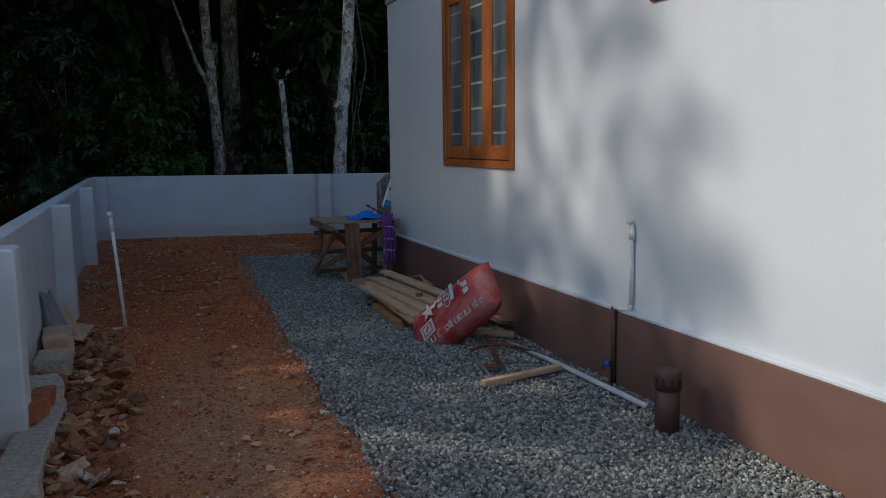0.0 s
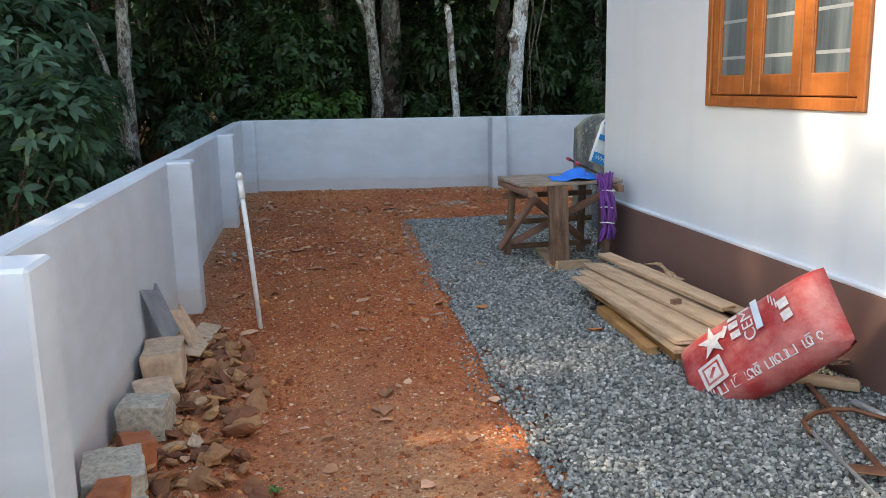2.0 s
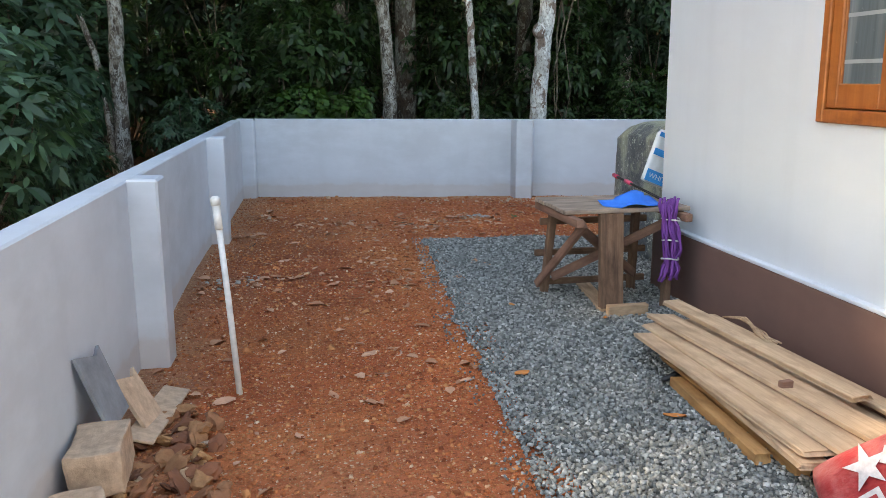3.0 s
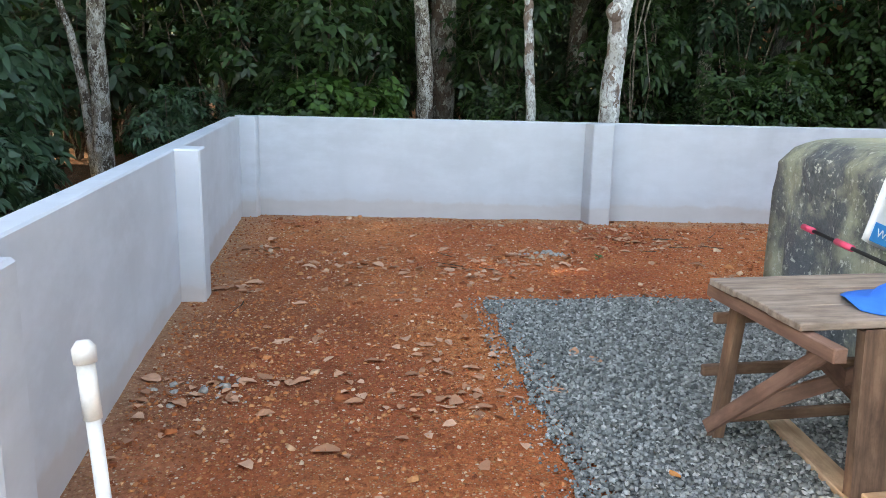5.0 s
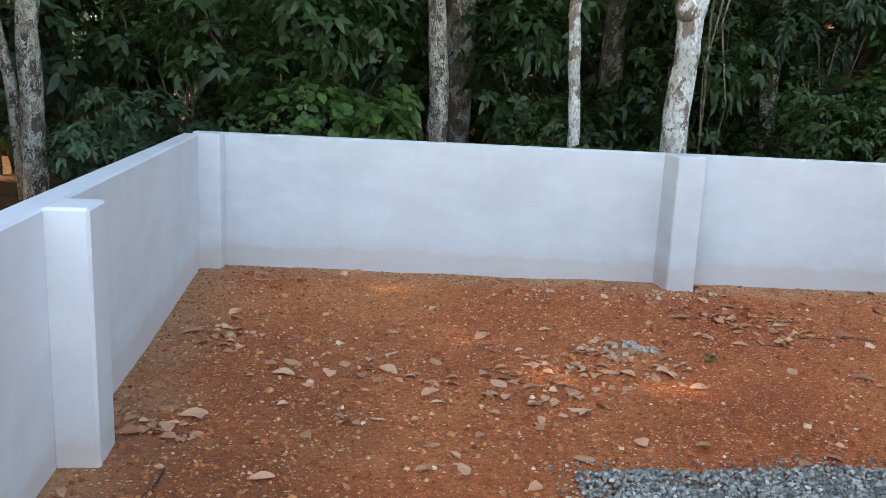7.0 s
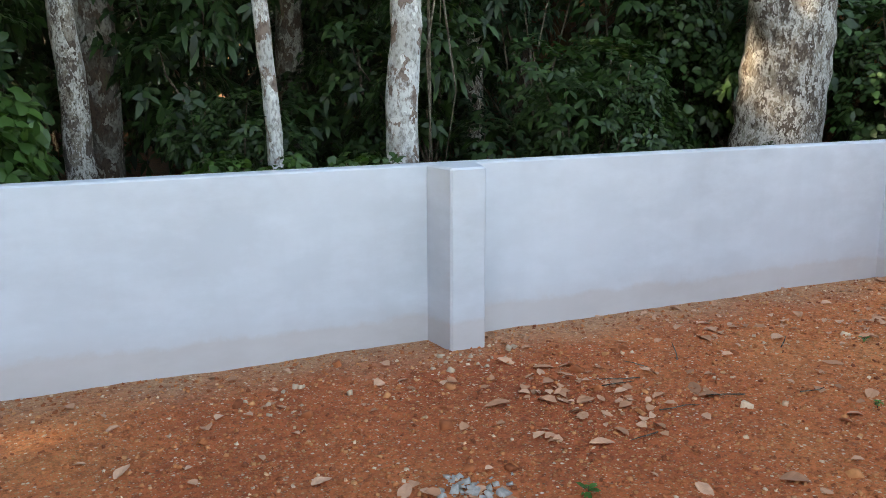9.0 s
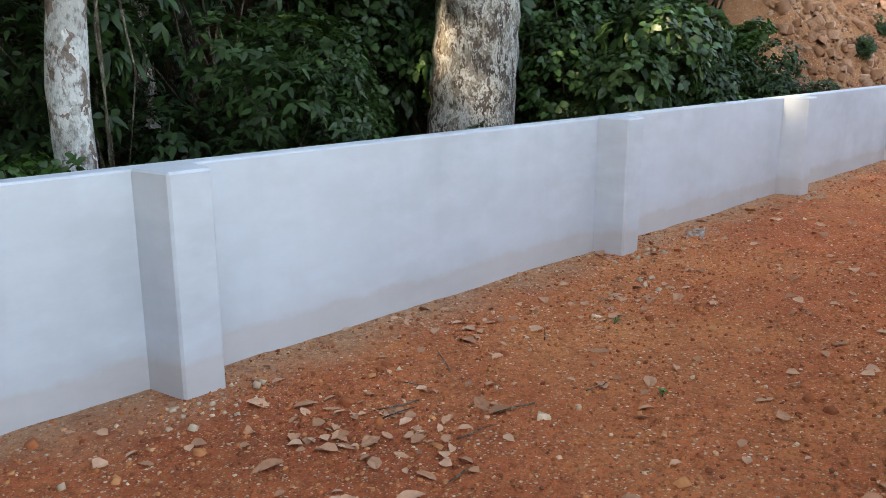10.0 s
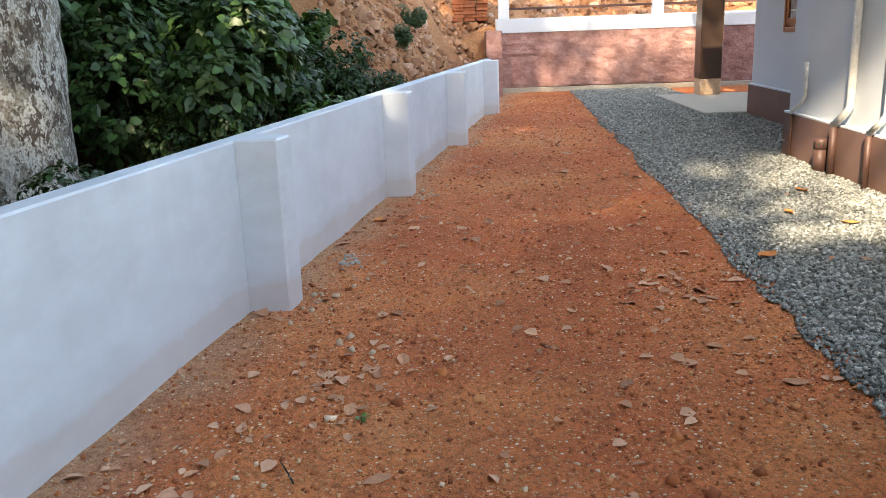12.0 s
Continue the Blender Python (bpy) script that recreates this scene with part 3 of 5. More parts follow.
def window(name, y0, y1, z0, z1, shutters, label, m):
    """Three-shutter wooden window; local x across, y outwards from the room to the yard is negative."""
    w, h = y1 - y0, z1 - z0
    root = tagged(finish(name, bmesh.new(), FRAME_WOOD, m=m), label, "window", kind="structure")
    f = 0.055
    for nm, b in (("window_frame", (0, f, 0, h)), ("window_frame", (w - f, w, 0, h)), ("window_sill", (f, w - f, 0, f + 0.01)), ("window_head", (f, w - f, h - f, h))):
        part(nm, box(b[0], b[1], 0.0, 0.11, b[2], b[3], 0.006), FRAME_WOOD, root)
    inner = (w - 2 * f) / shutters
    for k in range(shutters):
        x0 = f + k * inner
        x1 = x0 + inner
        sh = part("shutter", bmesh.new(), FRAME_WOOD, root)
        e, st, bot, tp = 0.004, 0.085, 0.115, 0.10
        zb, zt = f + 0.016, h - f - 0.006
        for b in ((x0 + e, x0 + st, zb, zt), (x1 - st, x1 - e, zb, zt)):
            part("stile", box(b[0], b[1], 0.012, 0.05, b[2], b[3], 0.006), FRAME_WOOD, sh)
        part("rail", box(x0 + st, x1 - st, 0.012, 0.05, zb, zb + bot, 0.006), FRAME_WOOD, sh)
        part("rail", box(x0 + st, x1 - st, 0.012, 0.05, zt - tp, zt, 0.006), FRAME_WOOD, sh)
        part("pane", box(x0 + st - 0.01, x1 - st + 0.01, 0.03, 0.036, zb + bot - 0.01, zt - tp + 0.01), GLASS, sh, "figured glass pane")
        for i in range(6):
            zz = zb + bot + 0.10 + 0.21 * i
            if zz < zt - tp - 0.03:
                part("grille_bar", box(x0 + st + 0.004, x1 - st - 0.004, 0.0285, 0.0305, zz - 0.009, zz + 0.009), GRILLE, sh, "pale grille bar seen through the glass")
        part("bead", box(x0 + st, x0 + st + 0.012, 0.02, 0.034, zb + bot, zt - tp, 0.003), FRAME_WOOD, sh)
        part("bead", box(x1 - st - 0.012, x1 - st, 0.02, 0.034, zb + bot, zt - tp, 0.003), FRAME_WOOD, sh)
    return root


# looking at the wall from the yard, the window's own x axis runs towards the camera's start
window("window_1", 5.84, 7.36, 1.28, 2.86, 3, "varnished orange-brown wooden window with three glazed shutters", pose(HOUSE_X + 0.018, 7.36, 1.28, 0, 0, -90))
window("window_2", 3.45, 4.06, 2.25, 2.85, 1, "small varnished wooden ventilator window high in the wall", pose(HOUSE_X + 0.018, 4.06, 2.25, 0, 0, -90))
window("window_3", 13.35, 13.98, 1.27, 2.6, 1, "narrow dark wooden window in the house wall", pose(13.98, 8.28, 1.27, 0, 0, 180))


# ---- front of the plot ----
def cladding_material():
    m, n, l, b = material("red_rough_cast", 0.85, spec=0.3)
    v = world_coords(n, l, (1, 1, 1.5))
    f = noise_tex(n, l, v, 3.2, 7, 0.7)
    col = ramp(n, l, f, [(0.3, (0.19, 0.098, 0.090)), (0.5, (0.31, 0.170, 0.155)), (0.72, (0.45, 0.285, 0.26))])
    l.new(col, b.inputs["Base Color"])
    bump(n, l, b, f, 1.0, 0.08)
    return m


CLAD = cladding_material()


DARK_TILE = plain("dark_brown_tile", (0.055, 0.032, 0.022), 0.35)


def front():
    bm = bmesh.new()
    y0, y1 = -9.0, 11.9
    ny, nz = 230, 16
    vs = [[bm.verts.new((FRONT_X - 0.03 - 0.05 * abs(noise.noise(Vector((0, y0 + (y1 - y0) * j / ny * 1.0, 0)) * 2.4 + Vector((0, 0, k * 0.35)))), y0 + (y1 - y0) * j / ny, 0.12 + 1.17 * k / nz)) for k in range(nz + 1)] for j in range(ny + 1)]
    for j in range(ny):
        for k in range(nz):
            bm.faces.new((vs[j][k], vs[j][k + 1], vs[j + 1][k + 1], vs[j + 1][k]))
    w = tagged(finish("wall_front", box(FRONT_X, FRONT_X + 0.25, y0, y1, -0.2, 1.29), CLAD), "front boundary wall clad in rough reddish-brown stone", "wall", kind="structure")
    part("cladding", bm, CLAD, w)
    part("kerb", box(FRONT_X - 0.10, FRONT_X - 0.002, y0, y1, -0.1, 0.10, 0.01), BLOCK, w, "pale cement kerb at the wall's foot")
    part("pier", box(FRONT_X - 0.85, FRONT_X + 0.25, y1 + 0.002, y1 + 0.34, -0.2, 1.36, 0.01), CLAD, w)
    part("coping", box(FRONT_X - 0.06, FRONT_X + 0.28, y0, y1 + 0.1, 1.294, 1.60, 0.01), HOUSE_WHITE, w, "white-painted coping beam")
    rail = tagged(empty("front_railing", pose(FRONT_X, 0, 1.6)), "white posts with dark horizontal rails on the front wall", "railing")
    for y in (11.82, 8.45, 5.1, 1.7, -1.7, -5.1):
        part("post", box(-0.02, 0.2, y - 0.12, y + 0.12, 0.002, 1.1, 0.01), HOUSE_WHITE, rail, "white-painted post")
    for z in (0.18, 0.5, 0.82):
        part("rail", box(0.07, 0.11, -5.1, 11.7, z, z + 0.05, 0.004), BROWN_PIPE, rail, "dark horizontal rail")
    # porch
    tagged(finish("porch_slab", box(15.26, 18.7, 6.0, 8.95, -0.1, 0.05, 0.01), BLOCK), "pale cement porch slab", "slab", kind="structure")
    col = tagged(empty("porch_column", pose(18.5, 8.02, 0.052)), "dark brown tiled porch column, its sunlit foot coloured pale orange", "column")
    part("shaft", box(-0.21, 0.21, -0.21, 0.21, 0.302, 2.95, 0.015), DARK_TILE, col)
    # sunlight on the column's base is put into this paler colour
    part("foot", box(-0.20, 0.20, -0.20, 0.20, 0, 0.30, 0.01), LIGHT_BLOCK, col, "orange-buff foot, coloured for sunlight")
    tagged(finish("porch_roof", box(15.42, 18.9, 4.5, 8.4, 3.003, 3.18, 0.01), GREY_BAND), "flat concrete porch roof", "roof", kind="structure")


front()


# ---- vegetation ----
def whorl_cloud(rng, n, radius, height, low, leaf, per, out=0.6, skew=1.0):
    """Centres and leaf frames of many whorls filling an uneven bush."""
    base, along, normal, lens = [], [], [], []
    lumps = [(rng.uniform(-0.6, 0.6) * radius, rng.uniform(-0.6, 0.6) * radius, low + (height - low) * rng.uniform(0.15, 0.95), radius * rng.uniform(0.3, 0.55)) for _ in range(9)]
    for _ in range(n):
        lx, ly, lz, lr = lumps[rng.integers(len(lumps))]
        d = rng.normal(size=3)
        d /= np.linalg.norm(d)
        r = lr * rng.uniform(0.45, 1.0) ** 0.5
        c = np.array([lx, ly, lz]) + d * r * np.array([1, 1, 0.8])
        if c[2] < 0.05:
            continue
        axis = d * out + np.array([0, 0, 0.5]) + rng.normal(size=3) * 0.25
        axis /= np.linalg.norm(axis)
        side = np.cross(axis, rng.normal(size=3))
        side /= np.linalg.norm(side)
        other = np.cross(axis, side)
        for k in range(per):
            a = 6.283 * k / per + rng.uniform(-0.3, 0.3)
            dirn = side * math.cos(a) + other * math.sin(a) + axis * rng.uniform(-0.1, 0.55)
            base.append(c + rng.normal(size=3) * 0.02)
            along.append(dirn)
            normal.append(axis + rng.normal(size=3) * 0.2)
            lens.append(leaf * rng.uniform(0.65, 1.2))
    return np.array(base), np.array(along), np.array(normal), np.array(lens), lumps


def shrub(name, seed, n, radius, height, low, leaf, per, ratio, mat, label, category="shrub", droop=0.4, m=None):
    rng = np.random.default_rng(seed)
    base, along, normal, lens, lumps = whorl_cloud(rng, n, radius, height, low, leaf, per)
    root = tagged(empty(name, m), label, category)
    ob = new("foliage", leaves_mesh("foliage", base, along, normal, lens, lens * ratio, mat, droop=droop, detail=1))
    ob.parent = root
    for x, y, z, r in lumps:
        bm = bmesh.new()
        bend = Vector((x * 0.35 + rng.normal() * 0.1, y * 0.35 + rng.normal() * 0.1, z * 0.5))
        tube([(rng.normal() * 0.08, rng.normal() * 0.08, -0.1), bend, (x, y, z), (x * 1.1, y * 1.1, z + r * 0.6)], [0.022, 0.017, 0.011, 0.004], 6, bm)
        part("stem", bm, STEM, root, smooth=True)
    return root


WHORLS = shrub("broadleaf_shrub", 11, 330, 1.25, 2.9, 0.3, 0.21, 7, 0.38, LEAF_WHORL, "dark green shrub with drooping whorled leaves", droop=0.3, m=pose(-4.2, 15.5, 0))
SAPLING = shrub("sapling", 16, 130, 0.85, 2.75, 1.45, 0.23, 7, 0.36, LEAF_WHORL, "slender sapling with drooping whorled leaves", "sapling", droop=0.35, m=pose(-3.0, 14.1, 0))
SHRUB_B = shrub("dense_shrub", 12, 620, 1.3, 2.6, 0.15, 0.15, 6, 0.45, LEAF_MID, "dense dark green undergrowth shrub behind the wall", m=pose(0.2, 17.4, 0, 0, 0, 40))
SHRUB_C = shrub("tall_shrub", 13, 620, 1.5, 4.2, 0.3, 0.20, 6, 0.36, LEAF_DARK, "tall dark green shrub in the shade of the trees", m=pose(-1.2, 19.2, 0))
VINE = shrub("vine_bush", 14, 480, 0.8, 1.25, 0.1, 0.125, 4, 0.8, LEAF_BRIGHT, "bright green broad-leaved vine growing behind the wall", droop=0.25, m=pose(0.55, 16.3, 0))
VINE_D = shrub("vine_bush", 15, 1150, 1.25, 1.9, 0.1, 0.108, 5, 0.72, LEAF_MID, "dark green broad-leaved vines covering the bank", droop=0.3, m=pose(9.6, 15.2, 0.2))

rnd = random.Random(5)


def spread(src, places):
    for x, y, s in places:
        copy_thing(src, pose(x, y, ground_z(x, y) - 0.05, 0, 0, rnd.uniform(0, 360)) @ Matrix.Diagonal((s, s, s * rnd.uniform(0.85, 1.15), 1)))


spread(WHORLS, [(-3.0, 13.2, 0.9), (-4.1, 16.5, 0.85), (-1.45, 15.9, 0.42), (-2.6, 12.6, 0.55), (-4.8, 17.5, 1.1), (-3.6, 20, 1.2), (-1.1, 16.9, 0.5), (-6.5, 19.5, 1.2), (-2.4, 10.4, 0.8), (-5.8, 13.5, 1.1), (-8.5, 22, 1.3)])
spread(SHRUB_B, [(-1.5, 19.3, 1), (2.7, 17.6, 0.55), (4.9, 17.7, 0.8), (6.0, 16.6, 0.7), (3.3, 19.2, 1), (0.6, 19.6, 1.1), (5.6, 20.4, 1.2), (8.6, 18.8, 1.1), (-3.4, 22, 1.3), (2.4, 22.5, 1.3), (7.4, 22.5, 1.4), (10.6, 19.4, 1.2)])
spread(SHRUB_C, [(1.0, 23.5, 1), (4.2, 23.0, 1.1), (-5.4, 24, 1.2), (8.4, 24.5, 1.2), (-8, 26, 1.4), (12, 23, 1.2), (6.0, 26, 1.4), (-1.6, 26, 1.4), (2.8, 27, 1.4), (10, 27.5, 1.5), (15, 25, 1.3), (6.6, 18.2, 0.7), (10.4, 17.4, 0.75)])
spread(VINE, [(2.5, 16.2, 0.6), (2.15, 15.5, 0.4), (0.2, 16.9, 0.5), (3.3, 15.9, 0.62), (4.35, 15.15, 0.42), (4.9, 15.7, 0.5), (5.6, 15.2, 0.45), (11.2, 15.2, 0.9), (10.3, 14.1, 0.5), (13.2, 15.6, 0.8), (12.2, 14.6, 0.6), (14.6, 17.0, 0.8), (16.6, 16.8, 0.5), (9.2, 14.5, 0.4)])
spread(VINE_D, [(0.1, 16.4, 0.75), (6.9, 17.6, 1), (6.3, 15.2, 0.42), (11.0, 16.4, 1.1), (8.9, 17.2, 1.2), (12.4, 15.2, 1.0), (12.8, 17.4, 1.2), (10.4, 14.8, 0.7), (11.6, 14.3, 0.5), (12.5, 13.75, 0.34), (13.6, 13.4, 0.22), (15.4, 13.7, 0.2), (17.0, 13.6, 0.26), (14.4, 17.8, 1.2), (8.9, 15.0, 0.45), (9.7, 14.35, 0.36), (16.0, 18.6, 1.3), (17.8, 18.4, 1.1), (19.6, 19.4, 1.3), (22, 21, 1.4)])


def limb_points(rng, start, end, k=4, sway=0.25):
    a, b = Vector(start), Vector(end)
    return [a.lerp(b, i / k) + Vector((rng.normal() * sway, rng.normal() * sway, 0)) * (0 < i < k) for i in range(k + 1)]


def tree(name, seed, path, radii, mat, label, crown=None, limbs=(), sides=14, m=None, leaf_mat=LEAF_MID, leaf=0.3, knots=(), limb_mat=None):
    rng = np.random.default_rng(seed)
    root = tagged(empty(name, m), label, "tree")
    fine_p, fine_r = [], []
    for k in range(len(path) - 1):
        for i in range(5):
            u = i / 5
            fine_p.append(Vector(path[k]).lerp(Vector(path[k + 1]), u) + Vector((rng.normal(), rng.normal(), 0)) * 0.008)
            fine_r.append((radii[k] * (1 - u) + radii[k + 1] * u) * rng.uniform(0.96, 1.05))
    fine_p.append(Vector(path[-1]))
    fine_r.append(radii[-1])
    bm = tube(fine_p, fine_r, sides, wob=0.035, rng=rng)
    for (x, y, z), r in knots:
        k = bmesh.new()
        bmesh.ops.create_icosphere(k, subdivisions=2, radius=r, matrix=Matrix.Translation((x, y, z)))
        merge(bm, k)
    part("trunk", bm, mat, root, smooth=True)
    for pts, r0 in limbs:
        part("limb", tube(pts, [r0 * (1 - 0.8 * i / (len(pts) - 1)) for i in range(len(pts))], 8), limb_mat or mat, root, smooth=True)
    if crown:
        cx, cy, z0, z1, rad, n = crown
        count = 11 if n < 5650 else 15 if n < 7300 else 19
        lumps = [(cx + rng.uniform(-0.7, 0.7) * rad, cy + rng.uniform(-0.7, 0.7) * rad, rng.uniform(z0, z1), rad * rng.uniform(0.25, 0.5)) for _ in range(count)]
        for x, y, z, r in lumps[:6]:
            s = Vector(path[-1]).lerp(Vector(path[-2]), rng.uniform(0, 0.8))
            part("limb", tube(limb_points(rng, s, (x, y, z)), [0.07, 0.055, 0.04, 0.025, 0.012], 6), mat, root, smooth=True)
        pick = rng.integers(len(lumps), size=n)
        L = np.array(lumps)[pick]
        d = unit(rng.normal(size=(n, 3)))
        c = L[:, :3] + d * (L[:, 3:4] * rng.uniform(0.2, 1, (n, 1)) ** 0.5) * np.array([[1, 1, 0.75]])
        along = d + rng.normal(size=(n, 3)) * 0.7
        lens = leaf * rng.uniform(0.6, 1.3, n)
        ob = new("crown", leaves_mesh("crown", c, along, rng.normal(size=(n, 3)) + np.array([[0, 0, 1.2]]), lens, lens * 0.5, leaf_mat, detail=0))
        ob.parent = root
    return root


# crowns lie out of view, some shifted over the yard to shade it
BIG = tree("old_tree", 21, [(0, 0, -0.2), (0.0, 0, 0.5), (0.06, 0, 1.4), (0.14, 0, 2.3), (0.28, 0.1, 4), (0.3, 0.2, 7)], [0.56, 0.47, 0.43, 0.42, 0.30, 0.16], MOTTLED_BARK,
           "thick old tree trunk mottled with pale lichen", (0.2, -2.0, 6.3, 14, 4.2, 10500), [([(-0.08, -0.05, 1.55), (-0.42, -0.05, 2.15), (-0.6, 0.1, 3.4), (-0.9, 0.3, 5.5)], 0.17)], 22, pose(8.12, 16.15, 0))
tree("pale_tree", 22, [(0, 0, -0.2), (0.03, 0, 0.9), (0.06, 0, 1.7), (0.10, 0, 2.25), (0.22, 0, 3.0), (0.4, 0, 6), (0.5, 0, 9)], [0.15, 0.135, 0.125, 0.13, 0.12, 0.10, 0.05], PALE_BARK,
     "slender pale-barked tree with a knot and hanging creepers", (0.4, -0.6, 6.5, 12, 3.2, 2600), [([(0.3, 0.1, 4.5), (0.45, 0.1, 3.2), (0.32, 0.05, 2.2), (0.36, 0.1, 1.2), (0.3, 0.05, 0.2)], 0.025), ([(0.4, 0, 4.5), (0.62, 0, 3.0), (0.42, 0, 2.1), (0.55, 0, 1.3), (0.42, 0, 0.6)], 0.018), ([(0.3, 0, 4.2), (0.28, 0, 3.1), (0.42, 0, 2.4), (0.27, 0, 1.6), (0.33, 0, 0.4)], 0.02)], 14, pose(3.87, 16.5, 0), knots=[((0.04, -0.04, 2.22), 0.14)], limb_mat=STEM)
tree("bare_pole_tree", 23, [(0.04, 0, -0.2), (0.0, 0, 1.0), (-0.06, 0, 2.0), (-0.13, 0, 2.75)], [0.072, 0.064, 0.060, 0.056], PALE_BARK, "bare cut tree stem with a broken top", None, (), 12, pose(2.97, 16.9, 0))
tree("grey_tree", 24, [(0, 0, -0.2), (-0.02, 0, 1.5), (-0.12, 0, 3.0), (-0.3, 0, 6), (-0.3, 0, 9)], [0.135, 0.115, 0.105, 0.09, 0.05], MOTTLED_BARK, "slender grey tree spotted with lichen", (-0.6, -2.6, 6.5, 11.5, 3.4, 2200),
     [([(-0.1, 0, 2.6), (-0.4, 0, 3.2), (-0.9, 0.2, 4.8)], 0.07)], 14, pose(1.77, 18.5, 0))
tree("grey_tree", 25, [(0, 0, -0.2), (-0.02, 0, 1.5), (0.04, 0, 3.0), (0.1, 0, 9)], [0.13, 0.11, 0.10, 0.05], MOTTLED_BARK, "grey tree trunk spotted with lichen", (0, 0, 5, 11, 2.8, 4200), (), 14, pose(6.35, 19.1, 0))
tree("pale_tree", 26, [(0, 0, -0.2), (0.0, 0, 1.5), (0.05, 0, 3.0), (-0.1, 0, 9)], [0.135, 0.115, 0.105, 0.05], MOTTLED_BARK, "slender pale tree behind the shrubs", (0, -2.85, 6.2, 11.5, 3.3, 2000), [([(-0.12, 0.1, -0.1), (-0.22, 0.1, 1.2), (-0.34, 0.1, 1.9), (-0.75, 0.15, 3.2), (-1.3, 0.2, 5.0)], 0.085)], 14, pose(-2.64, 17.8, 0))
tree("leaning_tree", 27, [(0.35, 0, -0.2), (0.2, 0, 1.2), (0, 0, 2.5), (-0.9, 0, 7)], [0.2, 0.17, 0.15, 0.07], GREY_BARK, "leaning grey-brown tree deep in the wood", (-1, 0, 6, 11, 2.8, 4200), (), 12, pose(1.15, 21.8, 0))

WOOD_TREE = tree("woodland_tree", 31, [(0, 0, -0.2), (0.1, 0, 3), (-0.1, 0.1, 6.5), (0.1, 0, 10)], [0.2, 0.17, 0.13, 0.05], GREY_BARK, "woodland tree with a dark leafy crown", (0, 0, 4.2, 11.5, 3.4, 5700), (), 10, pose(4.9, 21.5, 0), leaf=0.44)
for x, y, s in ((-0.6, 24.5, 1), (-4.0, 23, 1.1), (9.5, 22.5, 1.1), (12.5, 20.5, 1), (7.4, 26, 1.2), (3, 29, 1.2), (-7, 27.5, 1.2), (13, 27.5, 1.3), (17, 23, 1.1), (-9.5, 21, 1.1), (21, 27, 1.2), (-1.8, 30, 1.3), (10, 31, 1.3), (27, 20, 1.1)):
    copy_thing(WOOD_TREE, pose(x, y, ground_z(x, y), 0, 0, rnd.uniform(0, 360)) @ Matrix.Diagonal((s, s, s, 1)))
# mostly unseen trees, added on the sun's side to dapple the yard and the house
DAPPLE_TREE = tree("woodland_tree", 35, [(0, 0, -0.2), (0.1, 0, 3), (-0.1, 0.1, 6.5), (0.1, 0, 10)], [0.2, 0.17, 0.13, 0.05], GREY_BARK, "unseen tree with a thin leafy crown, added to dapple the yard", (0, 0, 4.2, 11.5, 3.4, 4500), (), 10, pose(-9.0, 24.5, 0), leaf=0.40)
for x, y, s, r in ((-10.13, 14.76, 1.12, 45.7), (-15.87, 11.05, 1.03, 86.19), (-11.57, 6.95, 0.61, 181.64), (-7.28, 12.29, 0.93, 49.44), (-4.49, 22.32, 0.76, 230.26), (-7.14, 14.43, 0.74, 2.11), (-7.81, 8.81, 0.52, 159.13), (-10.38, 11.2, 0.94, 263.05), (-6.66, 19.65, 0.89, 349.25), (-10.26, 12.61, 0.74, 116.68), (-6.2, 10.6, 0.66, 20.0), (-5.4, 6.3, 0.53, 200.0), (-5.6, 4.6, 0.50, 100.0), (2.2, 20.0, 1.15, -81.0)):
    copy_thing(WOOD_TREE if y > 12 else DAPPLE_TREE, pose(x, y, 0, 0, 0, r) @ Matrix.Diagonal((s, s, s, 1)))

# tall tree out of view, added to shade the gravel and north house walls
SHADE_TREE = tree("woodland_tree", 33, [(0, 0, -0.2), (0.1, 0, 4.5), (-0.1, 0.1, 9), (0.1, 0, 15)], [0.22, 0.19, 0.15, 0.05], GREY_BARK, "unseen tall tree with a thin leafy crown, added for shade", (1.5, -1.0, 8, 19.5, 4.6, 7200), (), 10, pose(-6.8, 15.4, 0), leaf=0.5)

spread(WHORLS, [(-4.0, 15.7, 0.65), (-3.5, 16.8, 0.5), (-3.05, 15.7, 0.42), (-5.0, 16.4, 0.9), (-3.4, 14.5, 0.75), (-2.75, 13.3, 0.5), (-3.6, 15.3, 0.8), (-2.9, 11.6, 0.75), (-4.6, 14.2, 0.9)])
spread(WHORLS, [(-2.75, 14.9, 0.6), (-2.2, 12.7, 0.5), (-2.1, 11.4, 0.45)])


